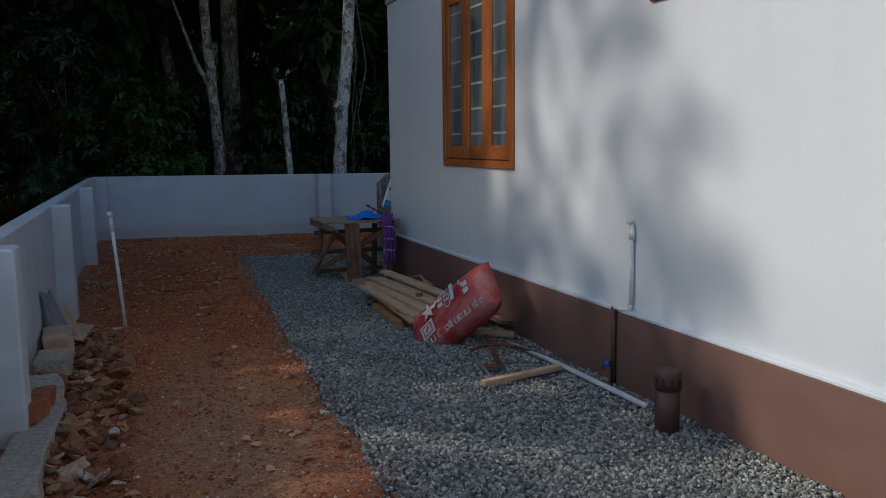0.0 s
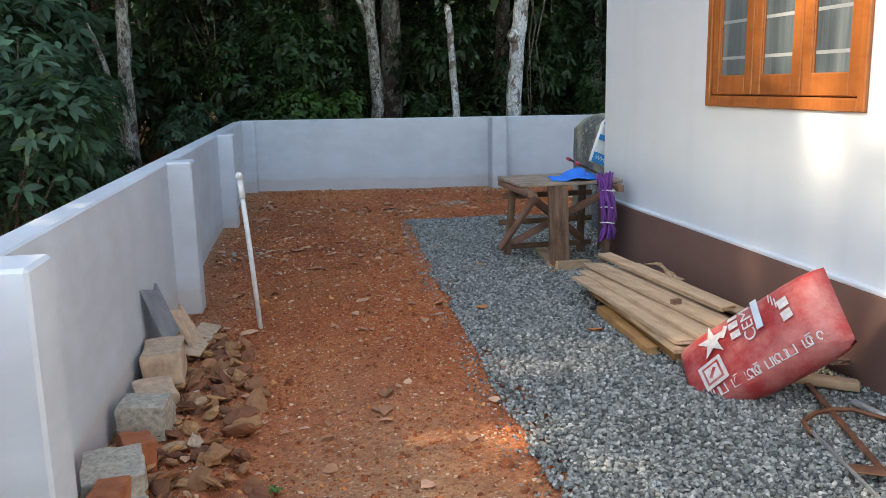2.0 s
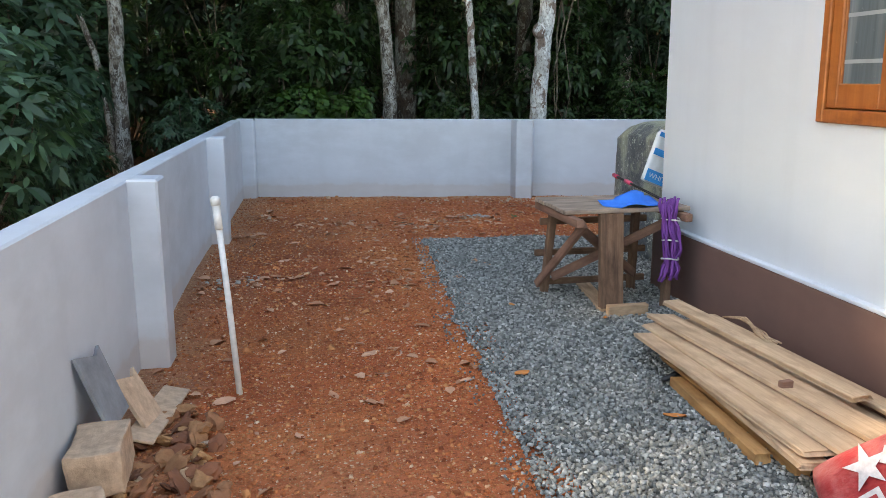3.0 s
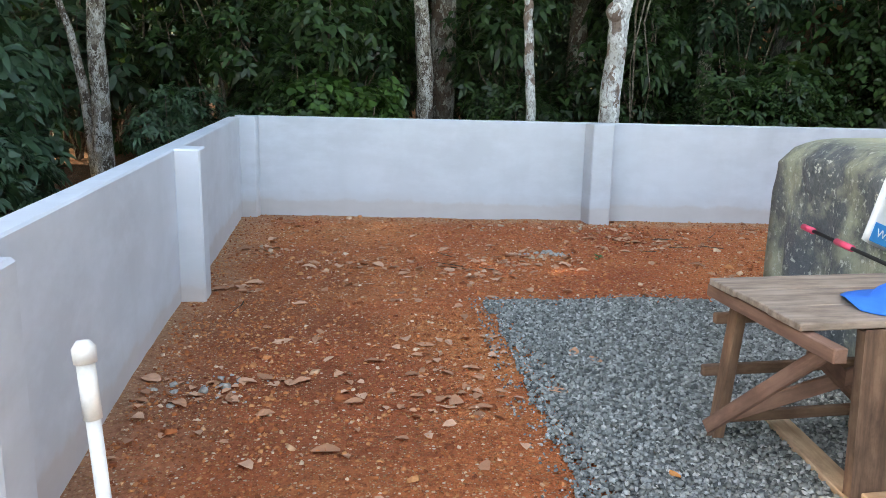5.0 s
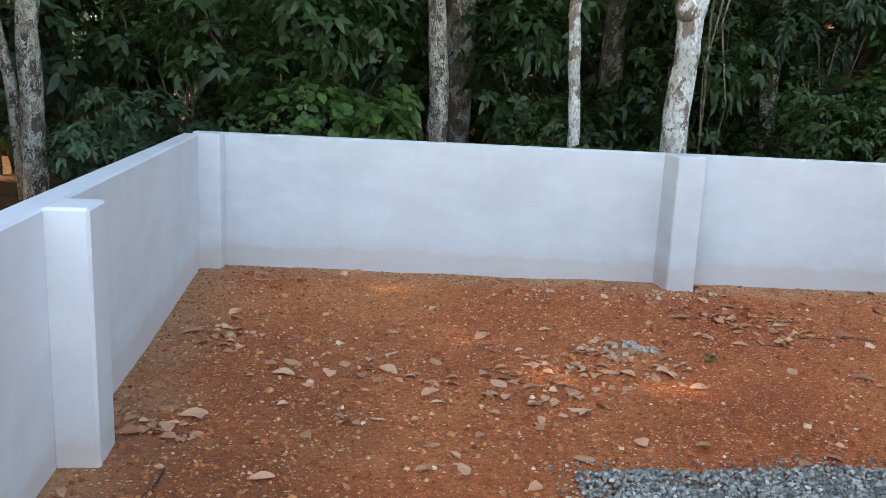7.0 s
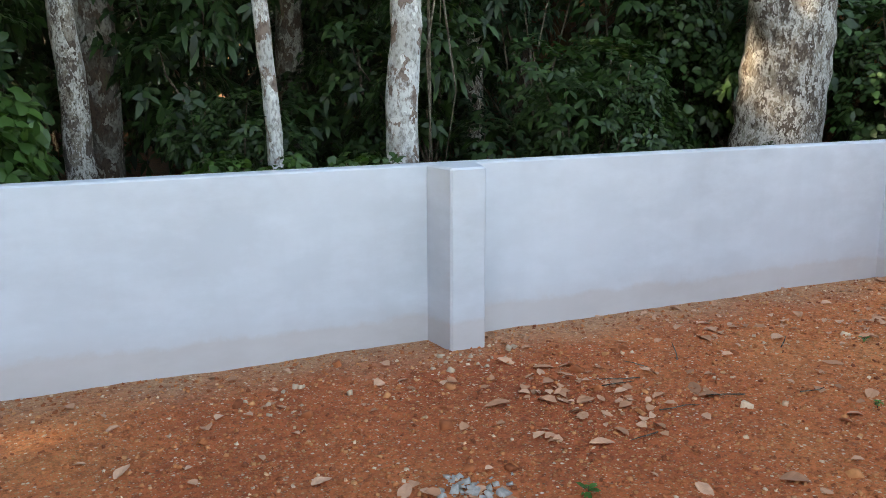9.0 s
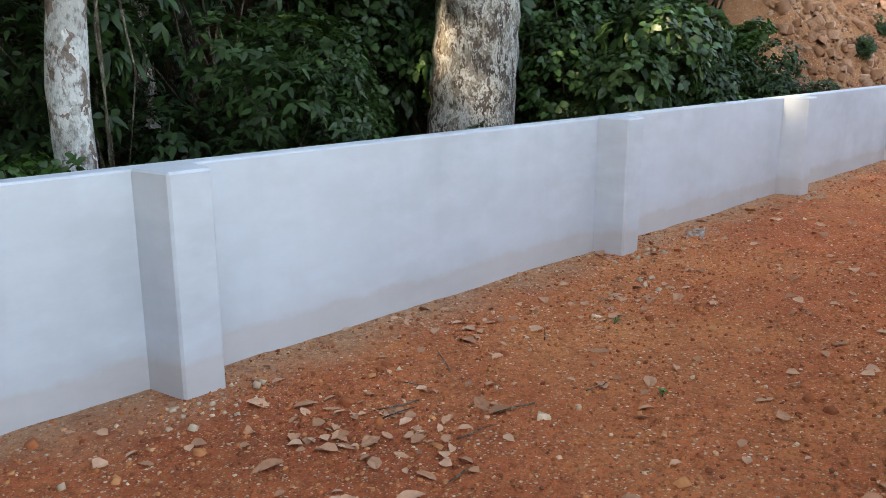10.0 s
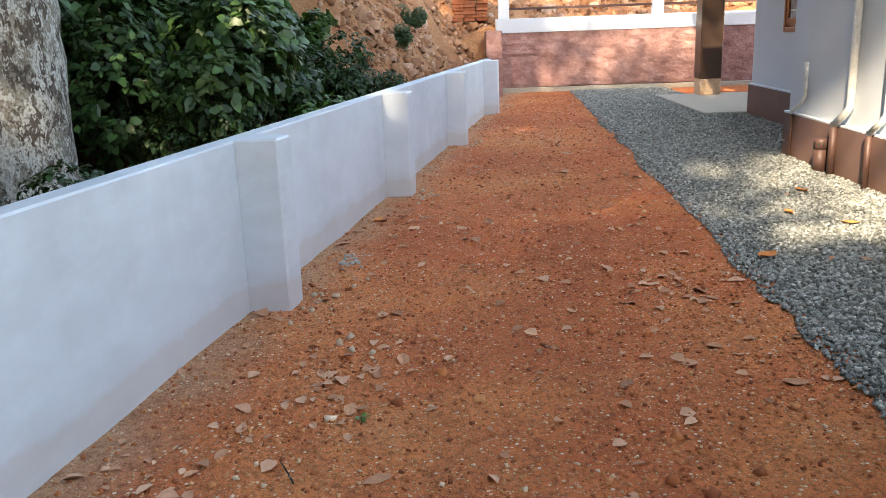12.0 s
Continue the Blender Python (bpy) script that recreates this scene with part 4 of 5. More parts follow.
def far_woods():
    rng = np.random.default_rng(8)
    n = 42000
    a = rng.uniform(-2.1, 0.75, n)          # heading, clockwise negative from +y
    r = rng.uniform(24, 40, n)
    x, y = 2 - np.sin(a) * r, 8 + np.cos(a) * r
    keep = (y > 24) | (x > 34)
    x, y = x[keep], y[keep]
    z = rng.uniform(0, 1, len(x)) ** 1.1 * 13
    base = np.stack([x, y, z], 1)
    k = len(base)
    lens = rng.uniform(0.35, 0.75, k)
    me = leaves_mesh("far_woods", base, rng.normal(size=(k, 3)), rng.normal(size=(k, 3)) + np.array([[0, 0, 0.8]]), lens, lens * 0.5, LEAF_DARK, detail=0)
    tagged(new("far_woods", me), "dark dense woodland foliage in the distance", "woods", kind="stuff")
    bm = bmesh.new()
    ring = []
    for i in range(73):
        t = radians(-130 + 190 * i / 72)
        h = 15 + 3 * noise.noise(Vector((i * 0.35, 0, 0)))
        px, py = 2 + math.sin(-t) * 62, 8 + math.cos(t) * 62
        ring.append((bm.verts.new((px, py, -1)), bm.verts.new((px * 1.05, py * 1.05, h))))
    for p, q in zip(ring, ring[1:]):
        bm.faces.new((p[0], q[0], q[1], p[1]))
    tagged(finish("backdrop", bm, LEAF_DARK), "dark wooded hillside far behind", "backdrop", kind="structure")


far_woods()

# ---- loose things beside the house ----
def board(name, a, b, w, t, mat, parent, label="", roll=0.0, bevel=0.004, jag=0.0, seed=0):
    """A board from a to b (centre line), w wide and t thick; its own x runs along it."""
    a, b = Vector(a), Vector(b)
    d = b - a
    x = d.normalized()
    y = Vector((0, 0, 1)).cross(x)
    if y.length < 0.1:
        y = Vector((0, 1, 0))
    y.normalize()
    z = x.cross(y)
    m = Matrix((x, y, z)).transposed().to_4x4()
    m.translation = a
    m = m @ pose(0, 0, 0, roll)
    bm = box(0, d.length, -w / 2, w / 2, -t / 2, t / 2, bevel)
    if jag:
        rng = random.Random(seed)
        for v in bm.verts:
            if v.co.x < 0.02 or v.co.x > d.length - 0.02:
                v.co.x += rng.uniform(-jag, jag)
            v.co.y += rng.uniform(-0.3, 0.3) * jag
    return part(name, bm, mat, parent, label, m)


def workbench():
    root = tagged(empty("workbench", pose(1.81, 8.47, 0, 0, 0, 2)), "weathered rough wooden site bench with crossed braces", "workbench")
    for k, (y0, y1) in enumerate(((0.0, 0.2), (0.205, 0.42), (0.425, 0.62))):
        part("top_board", box(0.0 + 0.008 * (k % 2), 0.84 - 0.01 * k, y0, y1, 0.668, 0.695, 0.004), TOP_WOOD, root, "stained grey-brown board")
    board("bearer", (0.04, -0.16, 0.637), (0.04, 0.66, 0.637), 0.05, 0.05, OLD_WOOD, root)
    board("bearer", (0.78, -0.10, 0.637), (0.78, 0.64, 0.637), 0.05, 0.05, OLD_WOOD, root)
    for x, y in ((0.13, 0.60), (0.74, 0.60), (0.74, 0.06)):
        board("leg", (x - (0.06 if x < 0.3 else 0.02), y, 0.0), (x, y, 0.60), 0.065, 0.045, DARK_WOOD, root)
    for z, x0 in ((0.52, 0.05), (0.30, 0.015), (0.09, 0.10)):
        board("rail", (x0, 0.645, z), (0.84, 0.645, z), 0.03, 0.045, DARK_WOOD, root)
    board("brace", (0.0, 0.54, 0.10), (0.14, 0.02, 0.60), 0.03, 0.055, OLD_WOOD, root, "paler brace")
    board("brace", (0.12, 0.565, 0.14), (0.72, 0.10, 0.58), 0.03, 0.06, OLD_WOOD, root)
    board("brace", (0.12, 0.10, 0.58), (0.72, 0.56, 0.14), 0.03, 0.06, OLD_WOOD, root)


workbench()


def stand():
    root = tagged(empty("plank_post", pose(2.2, 8.52, 0)), "upright worn plank nailed to an L-shaped foot", "post")
    board("upright", (-0.065, -0.03, 0.06), (-0.085, -0.03, 0.664), 0.05, 0.15, DARK_WOOD, root, roll=0, jag=0.012, seed=4)
    board("foot_board", (0.02, 0.86, 0.03), (-0.08, -0.02, 0.03), 0.10, 0.03, PLANK_WOOD, root, "pale foot board")
    board("foot_block", (-0.11, -0.09, 0.045), (0.16, -0.08, 0.045), 0.05, 0.09, PLANK_WOOD, root, "pale end block")


stand()


def fabric(name, colour, rough=0.8):
    m, n, l, b = material(name, rough)
    v = coords(n, l)
    f = noise_tex(n, l, v, 14, 5)
    l.new(mix(n, l, f, tuple(c * 0.7 for c in colour), tuple(min(1, c * 1.15) for c in colour)), b.inputs["Base Color"])
    bump(n, l, b, noise_tex(n, l, v, 180, 3), 0.3, 0.003)
    return m


BLUE_CLOTH = fabric("bright_blue_cloth", (0.004, 0.19, 0.74))
PURPLE = fabric("purple_rope_fibre", (0.20, 0.055, 0.30), 0.7)


def hat():
    bm = bmesh.new()
    rings = []
    prof = [(0.0, 0.075), (0.05, 0.074), (0.082, 0.062), (0.09, 0.02), (0.10, 0.008), (0.15, 0.002), (0.185, -0.004)]
    for k, (r, z) in enumerate(prof[1:]):
        ring = []
        for j in range(28):
            a = 6.2832 * j / 28
            wave = (0.018 * math.sin(3 * a + 0.6) + 0.01 * math.sin(5 * a)) * max(0, (r - 0.09) / 0.09)
            dent = -0.03 * max(0, math.cos(a - 2.2)) * (z > 0.05)
            ring.append(bm.verts.new((r * math.cos(a) * 1.15, r * math.sin(a), max(0.004, z + 0.012 + wave + dent))))
        rings.append(ring)
    top = bm.verts.new((0, 0, 0.072))
    for j in range(28):
        bm.faces.new((top, rings[0][j], rings[0][(j + 1) % 28]))
    for p, q in zip(rings, rings[1:]):
        for j in range(28):
            bm.faces.new((p[j], q[j], q[(j + 1) % 28], p[(j + 1) % 28]))
    ob = finish("sun_hat", bm, BLUE_CLOTH, m=pose(2.3, 8.66, 0.697, 0, 0, 20), smooth=True)
    sol = ob.modifiers.new("thick", "SOLIDIFY")
    sol.thickness = 0.003
    tagged(ob, "crumpled bright blue cloth sun hat lying on the bench", "hat")


hat()


def rope():
    root = tagged(empty("rope_bundle", pose(2.50, 8.47, 0.24)), "hank of purple rope tied and hung from the bench", "rope")
    rng = random.Random(9)
    for k in range(20):
        a = 6.283 * k / 20 + rng.uniform(-0.2, 0.2)
        r = rng.uniform(0.02, 0.066)
        x, y = r * math.cos(a) * 1.2, r * math.sin(a)
        top, low = 0.50 + rng.uniform(-0.03, 0.02), rng.uniform(-0.02, 0.05)
        pts = []
        for i in range(15):
            u = i / 14
            z = low + (top - low) * u
            waist = 1 - 0.4 * (math.exp(-((u - 0.22) / 0.07) ** 2) + math.exp(-((u - 0.75) / 0.07) ** 2))
            pts.append((x * waist + rng.uniform(-1, 1) * 0.007 + 0.02 * math.sin(u * 5), y * waist + rng.uniform(-1, 1) * 0.007, z))
        part("strand", tube(pts, 0.0085, 6), PURPLE, root, smooth=True)
    for z in (0.13, 0.25, 0.38):
        pts = [(0.055 * math.cos(t * 0.5236) + 0.012, 0.05 * math.sin(t * 0.5236), z + 0.006 * math.sin(t)) for t in range(13)]
        part("tie", tube(pts, 0.005, 6), PVC, root, "pale tie")


rope()


def rod():
    root = tagged(empty("extension_rod"), "black painting rod with pink grips lying across the bench", "rod")
    a, b = Vector((2.66, 9.89, 0.742)), Vector((2.55, 8.72, 0.712))
    part("shaft", tube([a, b], 0.009, 10), RUBBER, root, smooth=True)
    pink = plain("pink_plastic", (0.75, 0.08, 0.16), 0.4)
    for u0, u1 in ((0.0, 0.09), (0.28, 0.40)):
        part("grip", tube([a.lerp(b, u0), a.lerp(b, u1)], 0.016, 10), pink, root, "pink grip", smooth=True)


rod()


def tarp_material():
    m, n, l, b = material("mossy_plastic_sheet", 0.45, spec=0.5)
    v = world_coords(n, l)
    f = noise_tex(n, l, v, 2.4, 6, 0.65)
    g = n.new("ShaderNodeSeparateXYZ")
    gg = n.new("ShaderNodeNewGeometry")
    l.new(gg.outputs["Position"], g.inputs[0])
    blend = mathn(n, l, "ADD", f, mathn(n, l, "MULTIPLY", mathn(n, l, "SUBTRACT", g.outputs["X"], 3.16), 0.8))
    col = ramp(n, l, blend, [(0.36, (0.11, 0.125, 0.135)), (0.48, (0.34, 0.36, 0.27)), (0.68, (0.50, 0.51, 0.36))])
    col = mix(n, l, ramp(n, l, noise_tex(n, l, v, 26, 5, 0.7), [(0.57, grey(0)), (0.64, grey(0.85))]), col, (0.60, 0.63, 0.56))
    l.new(col, b.inputs["Base Color"])
    bump(n, l, b, noise_tex(n, l, v, 7, 6, 0.6), 0.9, 0.05)
    return m


def tarp():
    bm = bmesh.new()
    bmesh.ops.create_cube(bm, size=1)
    bmesh.ops.subdivide_edges(bm, edges=bm.edges[:], cuts=13, use_grid_fill=True)
    for v in bm.verts:
        x, y, z = v.co
        k = 1 - 0.10 * smoothstep(z, 0.15, 0.5) * (abs(x) * 2) ** 2 + 0.06 * math.sin(3.1 * (z + 0.5))
        X, Y = x * 1.30, y * 1.20 * k
        Z = (z + 0.5) * 1.13 - 0.12 * (abs(x) * 2) ** 9 * smoothstep(z, 0.1, 0.5) - 0.05 * (abs(y) * 2) ** 4 * smoothstep(z, 0.1, 0.5)
        f = 0.045 * noise.noise(Vector((x * 5, y * 5, z * 1.6))) + 0.03 * math.sin(16 * (x + y)) * (0.5 - z)
        n = Vector((x, y, 0))
        if n.length > 0.1:
            n.normalize()
        v.co = Vector((X, Y, max(0.0, Z))) + n * f
    ob = finish("tarpaulin_mound", bm, tarp_material(), m=pose(3.68, 10.3, 0.0, 0, 0, -4), smooth=True)
    tagged(ob, "heap covered with a mossy black plastic sheet", "tarpaulin")


tarp()


def writing(text, size, mat, parent, m, name="lettering", squash=1.0):
    c = bpy.data.curves.new(name, "FONT")
    c.body, c.size, c.extrude, c.align_x, c.align_y = text, size, 0.0006, "CENTER", "CENTER"
    tmp = new("scratch", c)
    me = bpy.data.meshes.new_from_object(tmp.evaluated_get(bpy.context.evaluated_depsgraph_get()))
    bpy.data.objects.remove(tmp)
    me.materials.clear()
    me.materials.append(mat)
    ob = new(name, me)
    ob.parent = parent
    ob.matrix_basis = m
    return ob


SACK_WHITE = plain("white_woven_plastic", (0.70, 0.72, 0.74), 0.5, vary=0.08, scale=20)
SACK_BLUE = plain("blue_print", (0.012, 0.27, 0.64), 0.5)
def bag_material():
    m, n, l, b = material("dusty_red_woven_plastic", 0.5, spec=0.4)
    v = coords(n, l)
    col = ramp(n, l, noise_tex(n, l, v, 7, 6, 0.65), [(0.3, (0.36, 0.026, 0.030)), (0.7, (0.52, 0.055, 0.055))])
    col = mix(n, l, ramp(n, l, noise_tex(n, l, v, 4.5, 7, 0.7), [(0.42, grey(0)), (0.70, grey(0.75))]), col, (0.58, 0.28, 0.25))
    l.new(col, b.inputs["Base Color"])
    bump(n, l, b, noise_tex(n, l, coords(n, l, (1, 2.4, 1)), 5, 6, 0.6), 0.8, 0.03)
    return m


SACK_RED = bag_material()
PRINT_WORN = plain("worn_white_print", (0.60, 0.555, 0.545), 0.6, vary=0.22, scale=30)
PRINT_GREY = plain("pale_grey_print", (0.52, 0.60, 0.68), 0.5)


def pillow(w, h, t, seed=0, cuts=17, creases=0.012):
    """A filled bag: w along x, h along y, t thick, with pinched flat ends."""
    bm = bmesh.new()
    bmesh.ops.create_grid(bm, x_segments=cuts, y_segments=cuts, size=0.5)
    top = bm
    other = bmesh.new()
    bmesh.ops.create_grid(other, x_segments=cuts, y_segments=cuts, size=0.5)
    bmesh.ops.reverse_faces(other, faces=other.faces)
    for b, sign in ((top, 1), (other, -1)):
        for v in b.verts:
            x, y = v.co.x * 2, v.co.y * 2
            f = (max(0, 1 - abs(x) ** 7) * max(0, 1 - abs(y) ** 4.2)) ** 0.5
            c = creases * noise.noise(Vector((x * 2.6, y * 2.6, seed + sign))) + 0.5 * creases * noise.noise(Vector((x * 7, y * 7, seed)))
            v.co = Vector((x * w / 2, y * h / 2 * (1 - 0.04 * x ** 4), sign * t / 2 * f + c * f))
    merge(top, other)
    bmesh.ops.remove_doubles(top, verts=top.verts, dist=0.0006)
    return top


def on_face(w, h, t, x, y, turn=0, lift=0.004):
    u, v = 2 * x / w, 2 * y / h
    def top(u, v):
        return t / 2 * (max(0, 1 - abs(u) ** 7) * max(0, 1 - abs(v) ** 4.2)) ** 0.5
    e = 0.02
    dx = (top(u + e, v) - top(u - e, v)) / (e * w)
    dy = (top(u, v + e) - top(u, v - e)) / (e * h)
    return Matrix.Translation((x, y, top(u, v) + lift + 0.005)) @ pose(0, 0, 0, math.degrees(math.atan(dy)), -math.degrees(math.atan(dx)), 0) @ pose(0, 0, 0, 0, 0, turn)


def shape(points, thick=0.0015):
    bm = bmesh.new()
    f = bm.faces.new([bm.verts.new((x, y, 0)) for x, y in points])
    r = bmesh.ops.extrude_face_region(bm, geom=[f])
    bmesh.ops.translate(bm, vec=(0, 0, thick), verts=[v for v in r["geom"] if isinstance(v, bmesh.types.BMVert)])
    return bm


def rect(w, h):
    return shape([(-w / 2, -h / 2), (w / 2, -h / 2), (w / 2, h / 2), (-w / 2, h / 2)])


def putty_sack():
    m = pose(2.925, 9.575, 0.89, 84, 22, 3)
    root = tagged(finish("putty_sack", pillow(0.24, 0.42, 0.05, 3, 11, 0.016), SACK_WHITE, m=m, smooth=True), "empty white and blue sack hung on the covered stack", "sack")
    for y, h in ((0.165, 0.035), (0.03, 0.05), (-0.155, 0.09)):
        band = part("blue_band", rect(0.215, h), SACK_BLUE, root, "blue printed band", Matrix.Translation((0.0, y, 0.034)))
    writing("WHITE", 0.055, SACK_WHITE, band, Matrix.Translation((0, 0, 0.003)))


putty_sack()


def cement_bag():
    L, W = Vector((0.49, -0.59, 0.63)).normalized(), Vector((0.0, 0.745, 0.667))
    W = (W - L * W.dot(L)).normalized()
    W = (Matrix.Rotation(radians(-5), 3, L) @ W).normalized()
    N = L.cross(W)
    m = Matrix((L, W, N)).transposed().to_4x4()
    m.translation = Vector((2.125, 5.705, 0.268)) - N * 0.095
    w, h, t = 0.83, 0.41, 0.23
    root = tagged(finish("cement_bag", pillow(w, h, t, 7, 25, 0.018), SACK_RED, m=m, smooth=True), "full red cement bag with white print leaning on the plinth", "bag")
    star = []
    for k in range(10):
        r = 0.085 if k % 2 == 0 else 0.032
        star.append((r * math.cos(0.6283 * k + 0.3), r * math.sin(0.6283 * k + 0.3)))
    part("star_mark", shape(star), PRINT_WORN, root, "white printed star", on_face(w, h, t, -0.16, 0.085))
    part("ray_mark", rect(0.022, 0.06), PRINT_WORN, root, "", on_face(w, h, t, -0.085, 0.10, -35))
    seal = part("seal_mark", rect(0.135, 0.125), PRINT_WORN, root, "white printed seal", on_face(w, h, t, -0.20, -0.06, 8))
    part("seal_ring", rect(0.098, 0.090), SACK_RED, seal, "red printed ring", Matrix.Translation((0, 0, 0.0018)))
    part("seal_core", rect(0.076, 0.068), PRINT_WORN, seal, "", Matrix.Translation((0, 0, 0.0036)))
    part("seal_dash", rect(0.016, 0.055), SACK_RED, seal, "", pose(0, 0, 0.0054, 0, 0, -48))
    for k, y in enumerate((0.055, 0.105, 0.145)):
        part("letter_mark", rect(0.052, 0.034 - 0.012 * (k == 2)), PRINT_WORN, root, "", on_face(w, h, t, -0.03, y))
    writing("CEM", 0.085, PRINT_WORN, root, on_face(w, h, t, 0.045, 0.07, 90))
    part("panel_mark", rect(0.035, 0.15), PRINT_GREY, root, "grey printed panel", on_face(w, h, t, 0.10, 0.09))
    for y in (0.01, 0.07):
        part("stamp_mark", rect(0.05, 0.045), PRINT_WORN, root, "", on_face(w, h, t, 0.235, y, 6))
    rng = random.Random(2)
    x = -0.31
    while x < 0.33:
        bm = bmesh.new()
        wide = rng.uniform(0.022, 0.040)
        kind = rng.randrange(4)
        if kind < 3:
            tube([(-wide / 2, 0.02, 0), (-wide / 2, -0.018, 0), (wide / 2, -0.018, 0), (wide / 2, 0.022, 0)][: 4 if kind else 3], 0.0042, 5, bm)
        if kind != 1:
            tube([(0.3 * wide + 0.013 * math.cos(t * 0.7), 0.004 + 0.017 * math.sin(t * 0.7), 0) for t in range(8)], 0.0042, 5, bm)
        if kind == 2:
            tube([(0, 0.028, 0), (wide * 0.8, 0.030, 0)], 0.0038, 5, bm)
        part("script_mark", bm, PRINT_WORN, root, "", on_face(w, h, t, x, -0.145, 0, -0.003))
        x += wide + rng.choice((0.010, 0.010, 0.014, 0.040))
    # sewn seam with folded pleats across the upper end
    seam = part("seam", box(0.372, 0.392, -0.19, 0.19, -0.004, 0.006, 0.002), PRINT_WORN, root, "pale stitched seam")
    for k in range(13):
        part("pleat", box(0.34, 0.405, -0.180 + 0.029 * k, -0.168 + 0.029 * k, -0.006, 0.012, 0.003), SACK_RED, seam)
    for k in range(3):
        part("fine_print", rect(0.006, 0.05), PRINT_WORN, root, "", on_face(w, h, t, 0.175 + 0.014 * k, 0.13 - 0.02 * k))


cement_bag()


def planks():
    root = tagged(empty("plank_stack"), "loose stack of rough sawn planks on the gravel", "planks")
    rows = [((2.30, 7.98, 0.222), (2.44, 6.45, 0.212), 0.095, 0.026, PLANK_WOOD), ((2.17, 7.82, 0.192), (2.33, 6.08, 0.182), 0.17, 0.02, PLANK_WOOD), ((2.10, 7.74, 0.170), (2.18, 6.10, 0.160), 0.13, 0.018, PLANK_WOOD),
            ((2.01, 7.62, 0.150), (2.07, 6.16, 0.138), 0.15, 0.02, PLANK_WOOD), ((2.07, 7.34, 0.118), (2.03, 6.12, 0.108), 0.13, 0.022, PLANK_WOOD), ((2.05, 7.42, 0.088), (2.06, 6.2, 0.080), 0.10, 0.022, ORANGE_WOOD),
            ((1.99, 7.20, 0.045), (1.945, 6.33, 0.045), 0.065, 0.045, ORANGE_WOOD), ((2.08, 7.1, 0.05), (2.04, 6.2, 0.05), 0.06, 0.05, ORANGE_WOOD),
            ((2.46, 7.85, 0.165), (2.60, 6.0, 0.16), 0.11, 0.024, PLANK_WOOD), ((2.56, 7.55, 0.125), (2.63, 5.75, 0.12), 0.10, 0.024, OLD_WOOD), ((2.40, 7.9, 0.125), (2.50, 6.1, 0.115), 0.12, 0.024, PLANK_WOOD), ((2.28, 7.6, 0.13), (2.35, 6.2, 0.12), 0.16, 0.024, OLD_WOOD),
            ((2.30, 7.7, 0.06), (2.34, 6.1, 0.06), 0.16, 0.04, OLD_WOOD), ((2.50, 7.3, 0.05), (2.55, 6.1, 0.05), 0.10, 0.06, OLD_WOOD), ((2.20, 5.98, 0.05), (2.62, 5.60, 0.06), 0.07, 0.045, PLANK_WOOD)]
    for k, (a, b, w, t, mat) in enumerate(rows):
        board("plank", a, b, w, t, mat, root, jag=0.018, seed=k, roll=random.Random(k).uniform(-5, 5))
    tagged(finish("wood_offcut", box(-0.03, 0.03, -0.015, 0.015, 0, 0.035, 0.003), OLD_WOOD, m=pose(2.23, 6.66, 0.192, 0, 0, 10)), "small dark wood offcut on the planks", "offcut")
    bm = tube([(0, 0, 0), (0.09, 0.01, 0.012), (0.2, 0.03, 0.0)], [0.012, 0.018, 0.014], 10)
    tagged(finish("hammer_handle", bm, RUBBER, m=pose(1.93, 7.22, 0.045, 0, 0, 15), smooth=True), "black rubber tool handle under the planks", "tool")
    rng = random.Random(6)
    brush = tagged(empty("frayed_brush", pose(2.52, 7.75, 0.155)), "frayed pale fibre brush lying on the planks", "brush")
    for k in range(7):
        part("fibre", tube([(rng.uniform(-0.02, 0.02), 0, 0.03), (rng.uniform(0, 0.06), -0.15, 0.05 + rng.uniform(0, 0.02)), (rng.uniform(0, 0.08), -0.32, 0.03), (rng.uniform(0, 0.1), -0.45, 0.015)], 0.005, 5), PLANK_WOOD, brush, smooth=True)


planks()


def bow_saw():
    root = tagged(empty("bow_saw", pose(0, 0, 0.042)), "rusty bow saw with a wooden bar lying on gravel", "saw")
    board("wooden_bar", (1.90, 4.50, 0.02), (2.50, 4.65, 0.02), 0.05, 0.035, PLANK_WOOD, root, "square pale wooden bar")
    part("blade", tube([(2.11, 5.18, 0.022), (1.99, 4.60, 0.026)], 0.008, 6), BRIGHT_STEEL, root, "thin bright blade")
    part("bow", tube([(2.11, 5.18, 0.01), (2.15, 5.30, 0.012), (2.246, 5.365, 0.014), (2.34, 5.38, 0.015), (2.42, 5.36, 0.015), (2.50, 5.22, 0.013), (2.55, 4.95, 0.012)], 0.011, 8), STEEL, root, smooth=True)
    board("rusty_strip", (2.43, 5.70, 0.012), (2.15, 4.79, 0.012), 0.03, 0.006, STEEL, root)
    board("rusty_plate", (2.05, 4.87, 0.02), (2.17, 4.80, 0.02), 0.07, 0.008, STEEL, root)


bow_saw()
tagged(finish("conduit_pipe", tube([(2.50, 5.46, 0.045), (2.55, 4.7, 0.048), (2.58, 3.80, 0.045)], 0.017, 12), GREY_PVC, smooth=True), "pale grey plastic conduit lying on the gravel", "pipe")


